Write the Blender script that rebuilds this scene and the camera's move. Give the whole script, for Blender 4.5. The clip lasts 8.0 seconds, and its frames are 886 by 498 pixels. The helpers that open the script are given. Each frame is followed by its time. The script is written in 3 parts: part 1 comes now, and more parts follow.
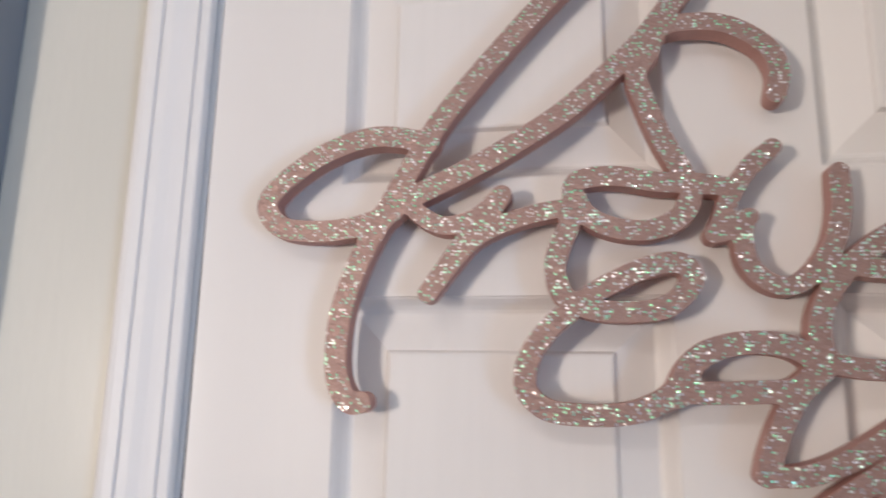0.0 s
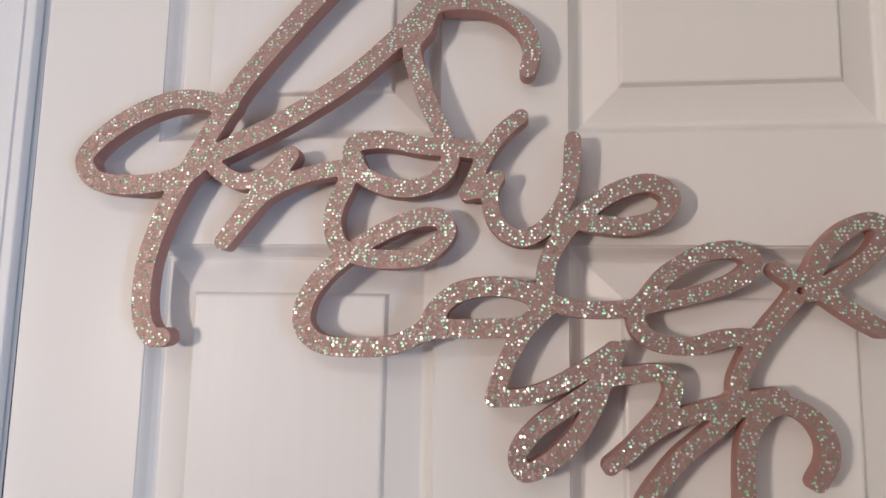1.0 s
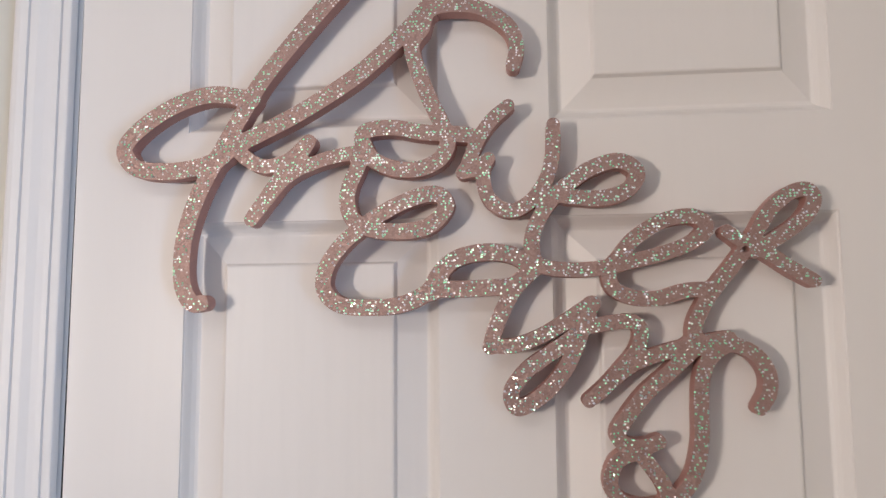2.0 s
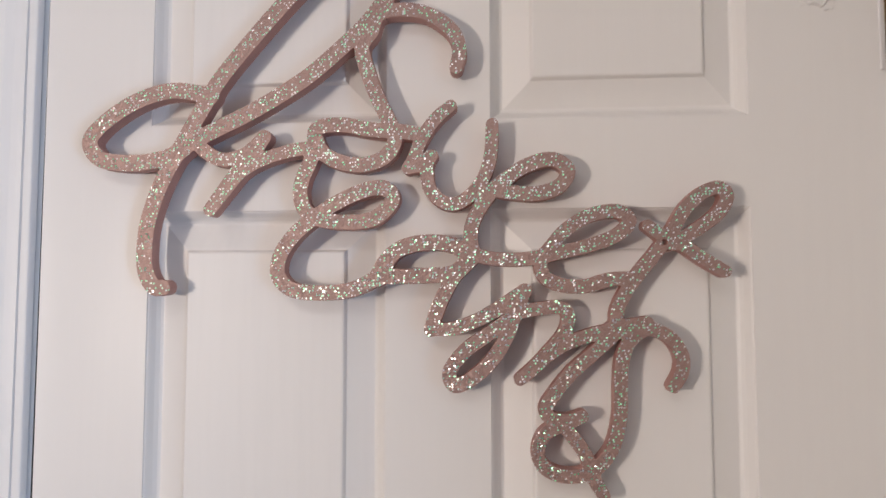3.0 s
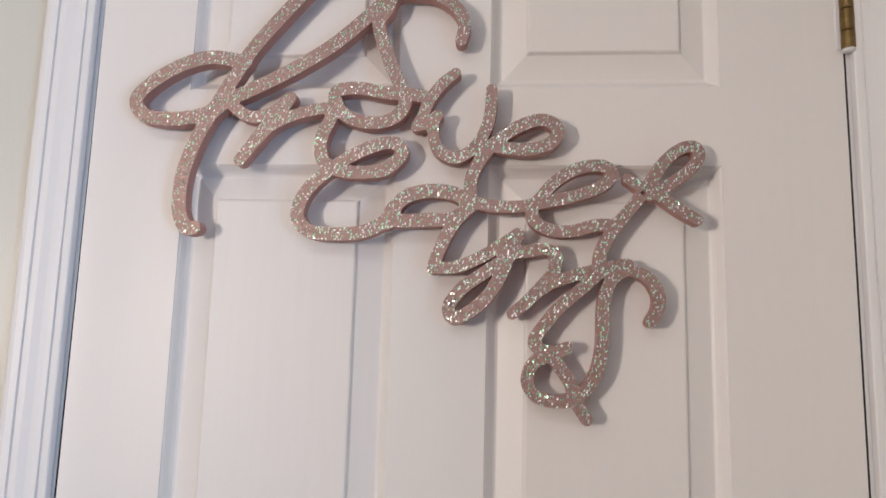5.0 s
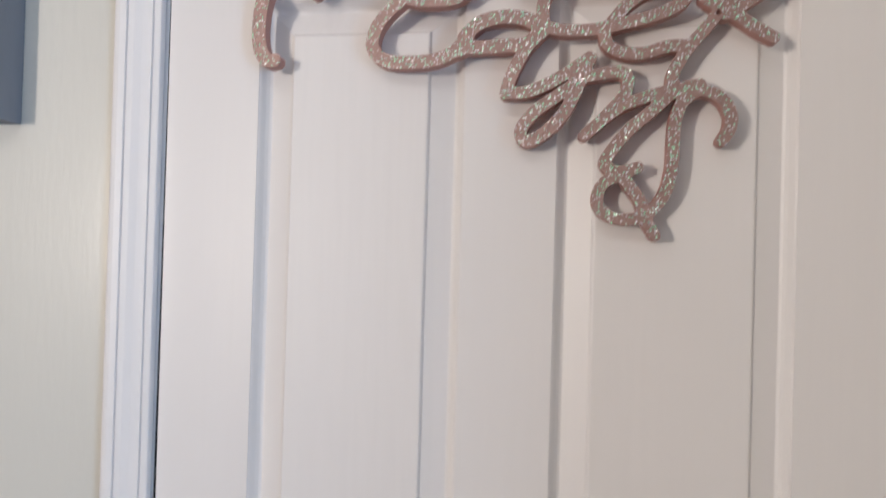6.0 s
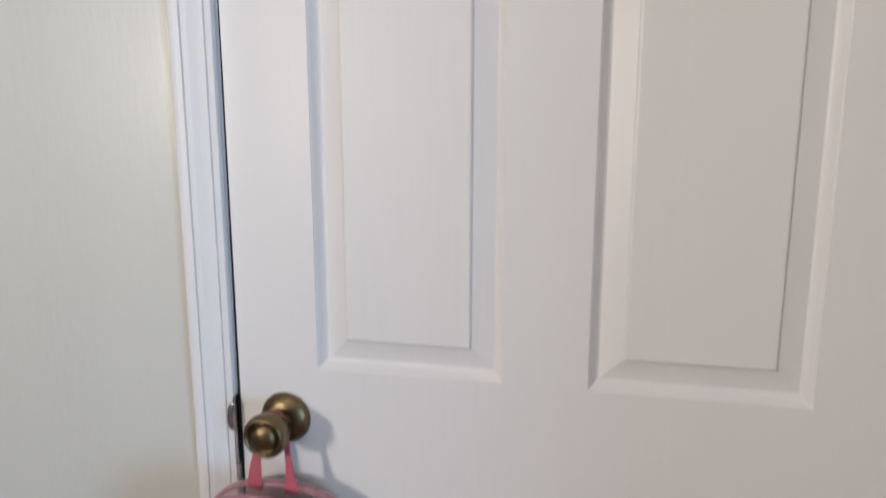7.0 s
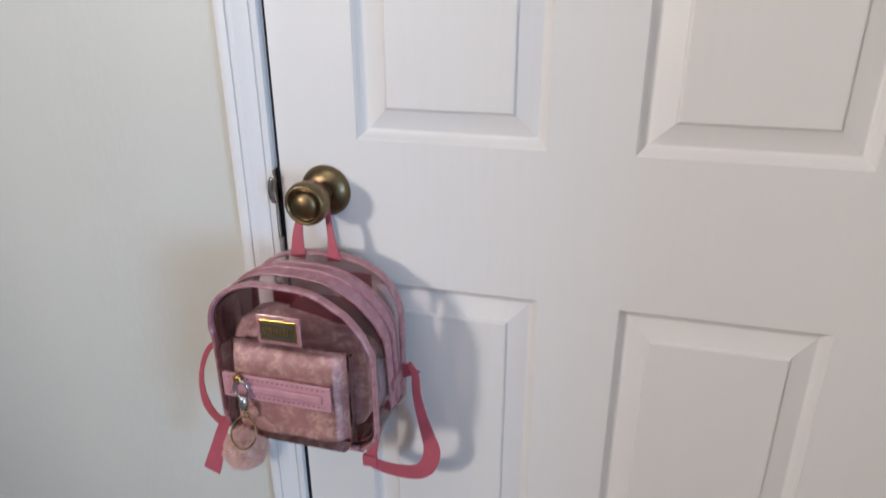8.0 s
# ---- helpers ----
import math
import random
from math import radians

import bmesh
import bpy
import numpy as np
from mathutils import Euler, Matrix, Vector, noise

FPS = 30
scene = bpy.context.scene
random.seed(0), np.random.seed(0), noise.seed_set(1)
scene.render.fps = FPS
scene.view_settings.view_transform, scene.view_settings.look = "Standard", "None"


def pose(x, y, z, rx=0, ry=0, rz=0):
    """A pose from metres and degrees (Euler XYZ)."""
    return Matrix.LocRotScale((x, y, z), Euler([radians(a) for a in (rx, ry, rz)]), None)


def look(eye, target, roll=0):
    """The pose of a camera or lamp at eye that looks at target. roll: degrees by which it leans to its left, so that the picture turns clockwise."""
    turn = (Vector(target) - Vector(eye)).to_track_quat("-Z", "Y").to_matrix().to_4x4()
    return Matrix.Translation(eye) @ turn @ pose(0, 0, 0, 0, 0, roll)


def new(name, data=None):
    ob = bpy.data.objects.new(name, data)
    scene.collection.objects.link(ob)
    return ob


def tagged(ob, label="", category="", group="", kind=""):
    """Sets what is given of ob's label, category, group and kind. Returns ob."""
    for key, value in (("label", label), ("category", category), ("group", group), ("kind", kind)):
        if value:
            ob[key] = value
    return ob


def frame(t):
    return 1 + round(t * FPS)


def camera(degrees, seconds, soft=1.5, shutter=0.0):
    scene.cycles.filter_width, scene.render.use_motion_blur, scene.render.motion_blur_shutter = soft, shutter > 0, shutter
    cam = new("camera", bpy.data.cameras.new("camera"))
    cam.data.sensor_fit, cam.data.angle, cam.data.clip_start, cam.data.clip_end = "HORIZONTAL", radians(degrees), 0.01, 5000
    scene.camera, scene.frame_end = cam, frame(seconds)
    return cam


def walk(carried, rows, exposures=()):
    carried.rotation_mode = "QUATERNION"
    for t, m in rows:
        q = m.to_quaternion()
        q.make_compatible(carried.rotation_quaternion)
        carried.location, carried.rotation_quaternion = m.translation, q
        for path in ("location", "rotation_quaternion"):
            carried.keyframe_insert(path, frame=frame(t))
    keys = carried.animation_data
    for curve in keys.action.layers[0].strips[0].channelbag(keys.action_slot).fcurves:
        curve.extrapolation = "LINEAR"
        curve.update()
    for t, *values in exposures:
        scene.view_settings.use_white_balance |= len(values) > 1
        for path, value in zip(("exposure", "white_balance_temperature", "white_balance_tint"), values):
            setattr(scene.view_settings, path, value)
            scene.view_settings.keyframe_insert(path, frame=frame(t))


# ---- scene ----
cam = camera(66.9, 8.0, shutter=0.4)
PATH = [
    (0, (-0.129, -0.465, 1.628), (-0.48, 1.465, 2.018), 0.9),
    (0.5, (-0.057, -0.473, 1.632), (-0.31, 1.49, 1.924), 1.2),
    (1, (0.011, -0.505, 1.62), (-0.238, 1.464, 1.872), 1.1),
    (1.5, (0.008, -0.545, 1.616), (-0.238, 1.43, 1.814), -0.1),
    (1.7, (0.001, -0.565, 1.603), (-0.221, 1.412, 1.809), -0.3),
    (2.8, (0.041, -0.617, 1.613), (-0.133, 1.373, 1.716), -0.3),
    (3, (0.045, -0.629, 1.611), (-0.106, 1.361, 1.735), -0.0),
    (3.5, (0.048, -0.664, 1.611), (-0.075, 1.324, 1.796), 0.7),
    (4, (0.046, -0.684, 1.61), (-0.052, 1.302, 1.829), 1.1),
    (4.2, (0.052, -0.686, 1.599), (-0.056, 1.296, 1.848), 1.3),
    (5.3, (0.056, -0.693, 1.475), (-0.145, 1.278, 1.749), 1.6),
    (5.5, (0.048, -0.701, 1.463), (-0.175, 1.278, 1.645), 1.6),
    (6, (0.033, -0.713, 1.406), (-0.269, 1.264, 1.427), 1.6),
    (6.5, (0.031, -0.73, 1.352), (-0.335, 1.228, 1.177), 1.0),
    (7, (0.041, -0.752, 1.279), (-0.393, 1.168, 0.928), -0.0),
    (7.5, (0.032, -0.761, 1.199), (-0.43, 1.098, 0.625), -0.1),
    (8, (0.031, -0.759, 1.172), (-0.466, 1.022, 0.41), -0.2),
]
walk(cam, [(t, look(eye, target, roll)) for t, eye, target, roll in PATH],
     exposures=[(0.0, -0.02, 6480, 11), (0.5, -0.09, 6480, 11), (4.2, -0.09, 6470, 11), (5.5, -0.04, 6360, 10), (6.5, -0.04, 6240, 8), (7.2, -0.05, 6170, 7), (8.0, 0.15, 6080, 7)])


# ---------- world and lights ----------
world = bpy.data.worlds.new("world")
scene.world = world
world.use_nodes = True
wn = world.node_tree.nodes
sky = wn.new("ShaderNodeTexSky")
sky.sky_type = "NISHITA"
sky.sun_disc = False
sky.sun_elevation, sky.sun_rotation = radians(35), radians(250)
world.node_tree.links.new(sky.outputs[0], wn["Background"].inputs[0])
wn["Background"].inputs[1].default_value = 0.08

# room: west window lights the door from one side, a bluer one from the other
ROOM_W, ROOM_E, ROOM_S, ROOM_TOP = -1.55, 1.9, -3.6, 2.44
WEST_WIN = (-2.66, -1.78, 1.20, 1.92)      # y0, y1, z0, z1 in the west wall
EAST_WIN = (-2.55, -1.0, 0.45, 1.6)        # y0, y1, z0, z1 in the east wall
BLOCKER_X, BLOCKER_Y = 0.66, -0.80                # unseen short wall by the hinge side, added to block the east light


def window_lamp(name, centre, target, width, height, power, colour):
    lamp = bpy.data.lights.new(name, "AREA")
    lamp.shape, lamp.size, lamp.size_y = "RECTANGLE", width, height
    lamp.energy, lamp.color = power, colour
    ob = new(name, lamp)
    ob.matrix_world = look(centre, target)
    return ob


window_lamp("west_window_light", (ROOM_W - 0.10, -2.32, 1.53), (ROOM_W + 1.80, -1.46, 2.05), 0.30, 0.34, 41.0, (1.0, 0.865, 0.74))
window_lamp("east_window_light", (ROOM_E - 0.03, -2.0, 1.0), (ROOM_E - 1, -1.7, 1.0), 0.7, 0.8, 37, (0.43, 0.67, 1.0))
# added overhead fill with no fixture behind it, lifts the fill and highlights
overhead_fill = bpy.data.lights.new("overhead_fill", "AREA")
overhead_fill.shape, overhead_fill.size, overhead_fill.size_y = "RECTANGLE", 0.75, 0.06
overhead_fill.energy, overhead_fill.color = 4.0, (1.0, 0.91, 0.83)
new("overhead_fill", overhead_fill).matrix_world = look((-0.40, -1.3, ROOM_TOP - 0.09), (-0.40, -1.3, 0))


# ---------- helpers ----------
def mesh_of(name, bm, material, smooth=False):
    me = bpy.data.meshes.new(name)
    bmesh.ops.recalc_face_normals(bm, faces=bm.faces)
    if smooth:
        for f in bm.faces:
            f.smooth = True
    bm.to_mesh(me)
    bm.free()
    if material:
        me.materials.append(material)
    return me


def thing(name, label, category, group="", kind="", at=(0, 0, 0)):
    ob = new(name)
    ob.location = at
    ob.empty_display_size = 0.02
    return tagged(ob, label, category, group, kind)


def part(name, bm, material, parent, label="", smooth=False):
    ob = new(name, mesh_of(name, bm, material, smooth))
    ob.parent = parent
    if parent and parent.type == "EMPTY":
        ob.location = -parent.location
    if label:
        ob["label"] = label
    return ob


def structure(name, bm, material, label, category):
    return tagged(new(name, mesh_of(name, bm, material)), label, category, kind="structure")


def add_box(bm, x0, x1, y0, y1, z0, z1, bevel=0.0, seg=2):
    m = Matrix.Translation(((x0 + x1) / 2, (y0 + y1) / 2, (z0 + z1) / 2)) @ Matrix.Diagonal((x1 - x0, y1 - y0, z1 - z0, 1))
    g = bmesh.ops.create_cube(bm, size=1, matrix=m)
    if bevel:
        es = list({e for v in g["verts"] for e in v.link_edges})
        made = bmesh.ops.bevel(bm, geom=es, offset=bevel, segments=seg, affect="EDGES", profile=0.5)
        for f in made["faces"]:
            f.smooth = seg > 2
    return bm


def box(*a, **k):
    return add_box(bmesh.new(), *a, **k)


def lathe(profile, centre, steps=40, axis="y"):
    """A turned solid: profile rows of (radius, height along the axis)."""
    bm = bmesh.new()
    rings = []
    cx, cy, cz = centre
    for r, h in profile:
        ring = []
        for i in range(steps):
            a = 2 * math.pi * i / steps
            u, v = max(r, 1e-5) * math.cos(a), max(r, 1e-5) * math.sin(a)
            co = (cx + u, cy + h, cz + v) if axis == "y" else (cx + u, cy + v, cz + h)
            ring.append(bm.verts.new(co))
        rings.append(ring)
    for a, b in zip(rings, rings[1:]):
        for i in range(steps):
            bm.faces.new((a[i], a[(i + 1) % steps], b[(i + 1) % steps], b[i]))
    bm.faces.new(rings[0])
    bm.faces.new(rings[-1])
    return bm


def spline(points, step, closed=False):
    """A centripetal curve through the points, sampled about every step."""
    p = [Vector(q) for q in points]
    n = len(p)
    out = []
    for i in range(n if closed else n - 1):
        if closed:
            a, b, c, d = p[i - 1], p[i], p[(i + 1) % n], p[(i + 2) % n]
        else:
            b, c = p[i], p[i + 1]
            a = p[i - 1] if i else b + (b - c)
            d = p[i + 2] if i + 2 < n else c + (c - b)
        k = max(2, int((c - b).length / step))
        for j in range(k):
            t = j / k
            out.append(0.5 * (2 * b + (c - a) * t + (2 * a - 5 * b + 4 * c - d) * t * t + (3 * b - a - 3 * c + d) * t ** 3))
    if not closed:
        out.append(p[-1])
    return out


def tube(points, radius, step=0.004, sides=10, closed=False, squash=1.0):
    path = spline(points, step, closed)
    bm = bmesh.new()
    rings = []
    n = len(path)
    up = Vector((0, 1, 0))
    for i, c in enumerate(path):
        t = (path[(i + 1) % n] - path[i - 1]) if closed else (path[min(i + 1, n - 1)] - path[max(i - 1, 0)])
        t.normalize()
        u = t.cross(up)
        u = u.normalized() if u.length > 1e-4 else Vector((1, 0, 0))
        v = u.cross(t).normalized()
        rings.append([bm.verts.new(c + radius * (math.cos(a) * u + squash * math.sin(a) * v)) for a in (2 * math.pi * k / sides for k in range(sides))])
    for i in range(n if closed else n - 1):
        a, b = rings[i], rings[(i + 1) % n]
        for k in range(sides):
            bm.faces.new((a[k], a[(k + 1) % sides], b[(k + 1) % sides], b[k]))
    if not closed:
        bm.faces.new(rings[0])
        bm.faces.new(rings[-1])
    return bm


def ribbon(points, widths, thick=0.0016, facing=(0, -1, 0), step=0.004):
    """A flat strap along points, its face turned to facing."""
    path = spline([(*p, w) if len(p) == 4 else p for p, w in zip(points, widths)], step)
    ws = np.interp(np.linspace(0, len(points) - 1, len(path)), range(len(points)), widths)
    f = Vector(facing).normalized()
    bm = bmesh.new()
    rows = []
    n = len(path)
    for i, c in enumerate(path):
        t = (path[min(i + 1, n - 1)] - path[max(i - 1, 0)]).normalized()
        s = t.cross(f).normalized()
        nrm = s.cross(t).normalized()
        w, h = ws[i] / 2, thick / 2
        rows.append([bm.verts.new(c + s * a + nrm * b) for a, b in ((-w, -h), (-w * 0.6, -h * 1.4), (w * 0.6, -h * 1.4), (w, -h), (w, h), (w * 0.6, h * 1.4), (-w * 0.6, h * 1.4), (-w, h))])
    for a, b in zip(rows, rows[1:]):
        for k in range(8):
            bm.faces.new((a[k], a[(k + 1) % 8], b[(k + 1) % 8], b[k]))
    bm.faces.new(rows[0])
    bm.faces.new(rows[-1])
    return bm


# ---------- materials ----------
def material(name, colour, rough=0.5, metal=0.0, coat=0.0, coat_rough=0.1, vary=0.06, scale=6.0, fine=0.0, fine_scale=400.0,
             stretch=(1, 1, 1), bump=0.0, bump_scale=60.0, rough_vary=0.0, second=None, second_scale=25.0):
    """A painted or plain surface with slow stains, fine grain and a little relief."""
    m = bpy.data.materials.new(name)
    m.use_nodes = True
    nt = m.node_tree
    b = nt.nodes["Principled BSDF"]
    b.inputs["Roughness"].default_value = rough
    b.inputs["Metallic"].default_value = metal
    b.inputs["Coat Weight"].default_value = coat
    b.inputs["Coat Roughness"].default_value = coat_rough
    tc = nt.nodes.new("ShaderNodeTexCoord")
    mp = nt.nodes.new("ShaderNodeMapping")
    mp.inputs["Scale"].default_value = stretch
    nt.links.new(tc.outputs["Object"], mp.inputs[0])

    def noise_at(s, detail=4.0, vector=None):
        n = nt.nodes.new("ShaderNodeTexNoise")
        n.inputs["Scale"].default_value, n.inputs["Detail"].default_value = s, detail
        nt.links.new((vector or mp).outputs[0] if vector is None else vector, n.inputs["Vector"])
        return n

    def mix(a, bcol, fac, kind="MIX"):
        x = nt.nodes.new("ShaderNodeMix")
        x.data_type, x.blend_type = "RGBA", kind
        for socket, v in ((x.inputs[6], a), (x.inputs[7], bcol), (x.inputs[0], fac)):
            if isinstance(v, bpy.types.NodeSocket):
                nt.links.new(v, socket)
            else:
                socket.default_value = (*v, 1) if isinstance(v, tuple) else v
        return x.outputs[2]

    def ramp(out, lo, hi):
        r = nt.nodes.new("ShaderNodeMapRange")
        r.inputs[1].default_value, r.inputs[2].default_value = lo, hi
        nt.links.new(out, r.inputs[0])
        return r.outputs[0]

    darker = tuple(c * (1 - vary) for c in colour)
    col = mix(colour, darker, ramp(noise_at(scale).outputs[0], 0.35, 0.65))
    if second:
        col = mix(col, second, ramp(noise_at(second_scale, 6.0).outputs[0], 0.42, 0.62))
    if fine:
        col = mix(col, tuple(c * (1 - fine) for c in colour), ramp(noise_at(fine_scale, 2.0).outputs[0], 0.4, 0.7))
    nt.links.new(col, b.inputs["Base Color"])
    if rough_vary:
        r = nt.nodes.new("ShaderNodeMapRange")
        r.inputs[1].default_value, r.inputs[2].default_value = 0.3, 0.7
        r.inputs[3].default_value, r.inputs[4].default_value = rough - rough_vary, rough + rough_vary
        nt.links.new(noise_at(scale * 3).outputs[0], r.inputs[0])
        nt.links.new(r.outputs[0], b.inputs["Roughness"])
    if bump:
        bp = nt.nodes.new("ShaderNodeBump")
        bp.inputs["Strength"].default_value, bp.inputs["Distance"].default_value = bump, 0.001
        nt.links.new(noise_at(bump_scale, 5.0).outputs[0], bp.inputs["Height"])
        nt.links.new(bp.outputs[0], b.inputs["Normal"])
    return m


DOOR_PAINT = material("door_paint", (0.80, 0.775, 0.765), rough=0.46, vary=0.03, scale=5, fine=0.02, fine_scale=120, stretch=(1, 1, 0.06),
                      bump=0.12, bump_scale=170, rough_vary=0.06)
TRIM_PAINT = material("trim_paint", (0.80, 0.79, 0.80), rough=0.46, vary=0.04, scale=7, stretch=(1, 1, 0.1), bump=0.12, bump_scale=90, rough_vary=0.06)
WALL_PAINT = material("wall_paint", (0.66, 0.65, 0.60), rough=0.38, vary=0.05, scale=4, fine=0.02, fine_scale=150, stretch=(1, 1, 0.22),
                      bump=0.34, bump_scale=130, rough_vary=0.08)
CEILING_PAINT = material("ceiling_paint", (0.8, 0.79, 0.77), rough=0.85, vary=0.03, bump=0.3, bump_scale=120)
# for the unseen walls: tone kept dark to hold down bounced fill
FAR_PAINT = material("far_wall_paint", (0.33, 0.27, 0.25), rough=0.7, vary=0.06, scale=4, bump=0.2, bump_scale=120)
CARPET = material("carpet", (0.24, 0.21, 0.19), rough=0.95, vary=0.2, scale=12, fine=0.3, fine_scale=500, bump=0.8, bump_scale=500)
BRASS = material("antique_brass", (0.24, 0.175, 0.095), rough=0.36, metal=1.0, vary=0.35, scale=40, fine=0.25, fine_scale=300, rough_vary=0.08)
HINGE_BRASS = material("hinge_brass", (0.27, 0.18, 0.07), rough=0.38, metal=0.9, vary=0.4, scale=60, fine=0.3, fine_scale=500, rough_vary=0.1)
STEEL = material("dull_steel", (0.22, 0.21, 0.22), rough=0.4, metal=1.0, vary=0.3, scale=80)
CHROME = material("chrome", (0.62, 0.60, 0.60), rough=0.18, metal=1.0, vary=0.1, scale=80)
GOLD = material("gold_plate", (0.62, 0.43, 0.14), rough=0.25, metal=1.0, vary=0.2, scale=90)
GAP_SHADE = material("gap_shade", (0.03, 0.028, 0.03), rough=0.9, vary=0.2)
SIGN_EDGE = material("sign_edge", (0.46, 0.245, 0.215), rough=0.5, vary=0.15, scale=30, fine=0.2, fine_scale=700, bump=0.3, bump_scale=500)
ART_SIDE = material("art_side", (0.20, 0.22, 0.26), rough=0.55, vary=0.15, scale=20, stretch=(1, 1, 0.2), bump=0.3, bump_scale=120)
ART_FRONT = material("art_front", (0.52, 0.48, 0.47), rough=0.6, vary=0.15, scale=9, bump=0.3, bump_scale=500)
PINK_TRIM = material("pink_vinyl_binding", (0.37, 0.155, 0.18), rough=0.30, coat=0.6, vary=0.2, scale=50, fine=0.15, fine_scale=500, bump=0.5, bump_scale=260, second=(0.47, 0.245, 0.27), second_scale=110)
ZIP_TAPE = material("pink_zip_tape", (0.42, 0.20, 0.245), rough=0.5, vary=0.12, scale=60, fine=0.2, fine_scale=900, bump=0.6, bump_scale=300, second=(0.50, 0.285, 0.32), second_scale=90)
ZIP_PINK = material("zip_pink", (0.56, 0.27, 0.30), rough=0.5, vary=0.2, scale=60, fine=0.2, fine_scale=700, bump=0.6, bump_scale=320)
WEBBING = material("pink_webbing", (0.53, 0.105, 0.145), rough=0.55, vary=0.15, scale=40, fine=0.25, fine_scale=900, bump=0.5, bump_scale=900)
POCKET = material("rose_marbled_vinyl", (0.62, 0.42, 0.43), rough=0.5, coat=0.1, coat_rough=0.25, vary=0.25, scale=30, second=(0.90, 0.76, 0.71), second_scale=70,
                  fine=0.10, fine_scale=200, bump=0.5, bump_scale=70)
LINING = material("dusky_pink_lining", (0.50, 0.28, 0.30), rough=0.6, vary=0.25, scale=25, bump=0.4, bump_scale=200)
PLUM_SHADE = material("plum_shade", (0.15, 0.04, 0.055), rough=0.6, vary=0.3, scale=30, bump=0.4, bump_scale=150)
PALE_LUMP = material("pale_lump", (0.72, 0.72, 0.78), rough=0.4, vary=0.25, scale=60, bump=0.6, bump_scale=120)
STITCH = material("dark_thread", (0.16, 0.05, 0.07), rough=0.8)


def fluff(name, colour):
    """Soft fibre that lets light through."""
    m = material(name, colour, rough=0.95, vary=0.10, scale=60)
    nt = m.node_tree
    b = nt.nodes["Principled BSDF"]
    thin = nt.nodes.new("ShaderNodeBsdfTranslucent")
    thin.inputs[0].default_value = (*colour, 1)
    mixed = nt.nodes.new("ShaderNodeMixShader")
    mixed.inputs[0].default_value = 0.45
    nt.links.new(b.outputs[0], mixed.inputs[1])
    nt.links.new(thin.outputs[0], mixed.inputs[2])
    nt.links.new(mixed.outputs[0], nt.nodes["Material Output"].inputs[0])
    return m


FLUFF = fluff("peach_fluff", (0.93, 0.72, 0.66))
PLATE_INK = material("plate_ink", (0.05, 0.04, 0.035), rough=0.5)


def clear_vinyl(name, gloss, wrinkle):
    m = bpy.data.materials.new(name)
    m.use_nodes = True
    nt = m.node_tree
    out = nt.nodes["Material Output"]
    nt.nodes.remove(nt.nodes["Principled BSDF"])
    tr = nt.nodes.new("ShaderNodeBsdfTransparent")
    tr.inputs[0].default_value = (0.97, 0.87, 0.885, 1)
    gl = nt.nodes.new("ShaderNodeBsdfGlossy")
    gl.inputs["Roughness"].default_value = gloss
    df = nt.nodes.new("ShaderNodeBsdfTranslucent")
    df.inputs[0].default_value = (0.75, 0.5, 0.53, 1)
    fr = nt.nodes.new("ShaderNodeFresnel")
    fr.inputs[0].default_value = 1.5
    n = nt.nodes.new("ShaderNodeTexNoise")
    n.inputs["Scale"].default_value = 30
    bp = nt.nodes.new("ShaderNodeBump")
    bp.inputs["Strength"].default_value, bp.inputs["Distance"].default_value = wrinkle, 0.002
    nt.links.new(n.outputs[0], bp.inputs["Height"])
    nt.links.new(bp.outputs[0], gl.inputs["Normal"])
    a = nt.nodes.new("ShaderNodeMixShader")
    a.inputs[0].default_value = 0.04
    nt.links.new(tr.outputs[0], a.inputs[1])
    nt.links.new(df.outputs[0], a.inputs[2])
    b = nt.nodes.new("ShaderNodeMixShader")
    nt.links.new(fr.outputs[0], b.inputs[0])
    nt.links.new(a.outputs[0], b.inputs[1])
    nt.links.new(gl.outputs[0], b.inputs[2])
    nt.links.new(b.outputs[0], out.inputs[0])
    return m


VINYL = clear_vinyl("clear_pink_vinyl", 0.06, 0.35)
TIGHT_VINYL = clear_vinyl("tight_clear_vinyl", 0.05, 0.03)


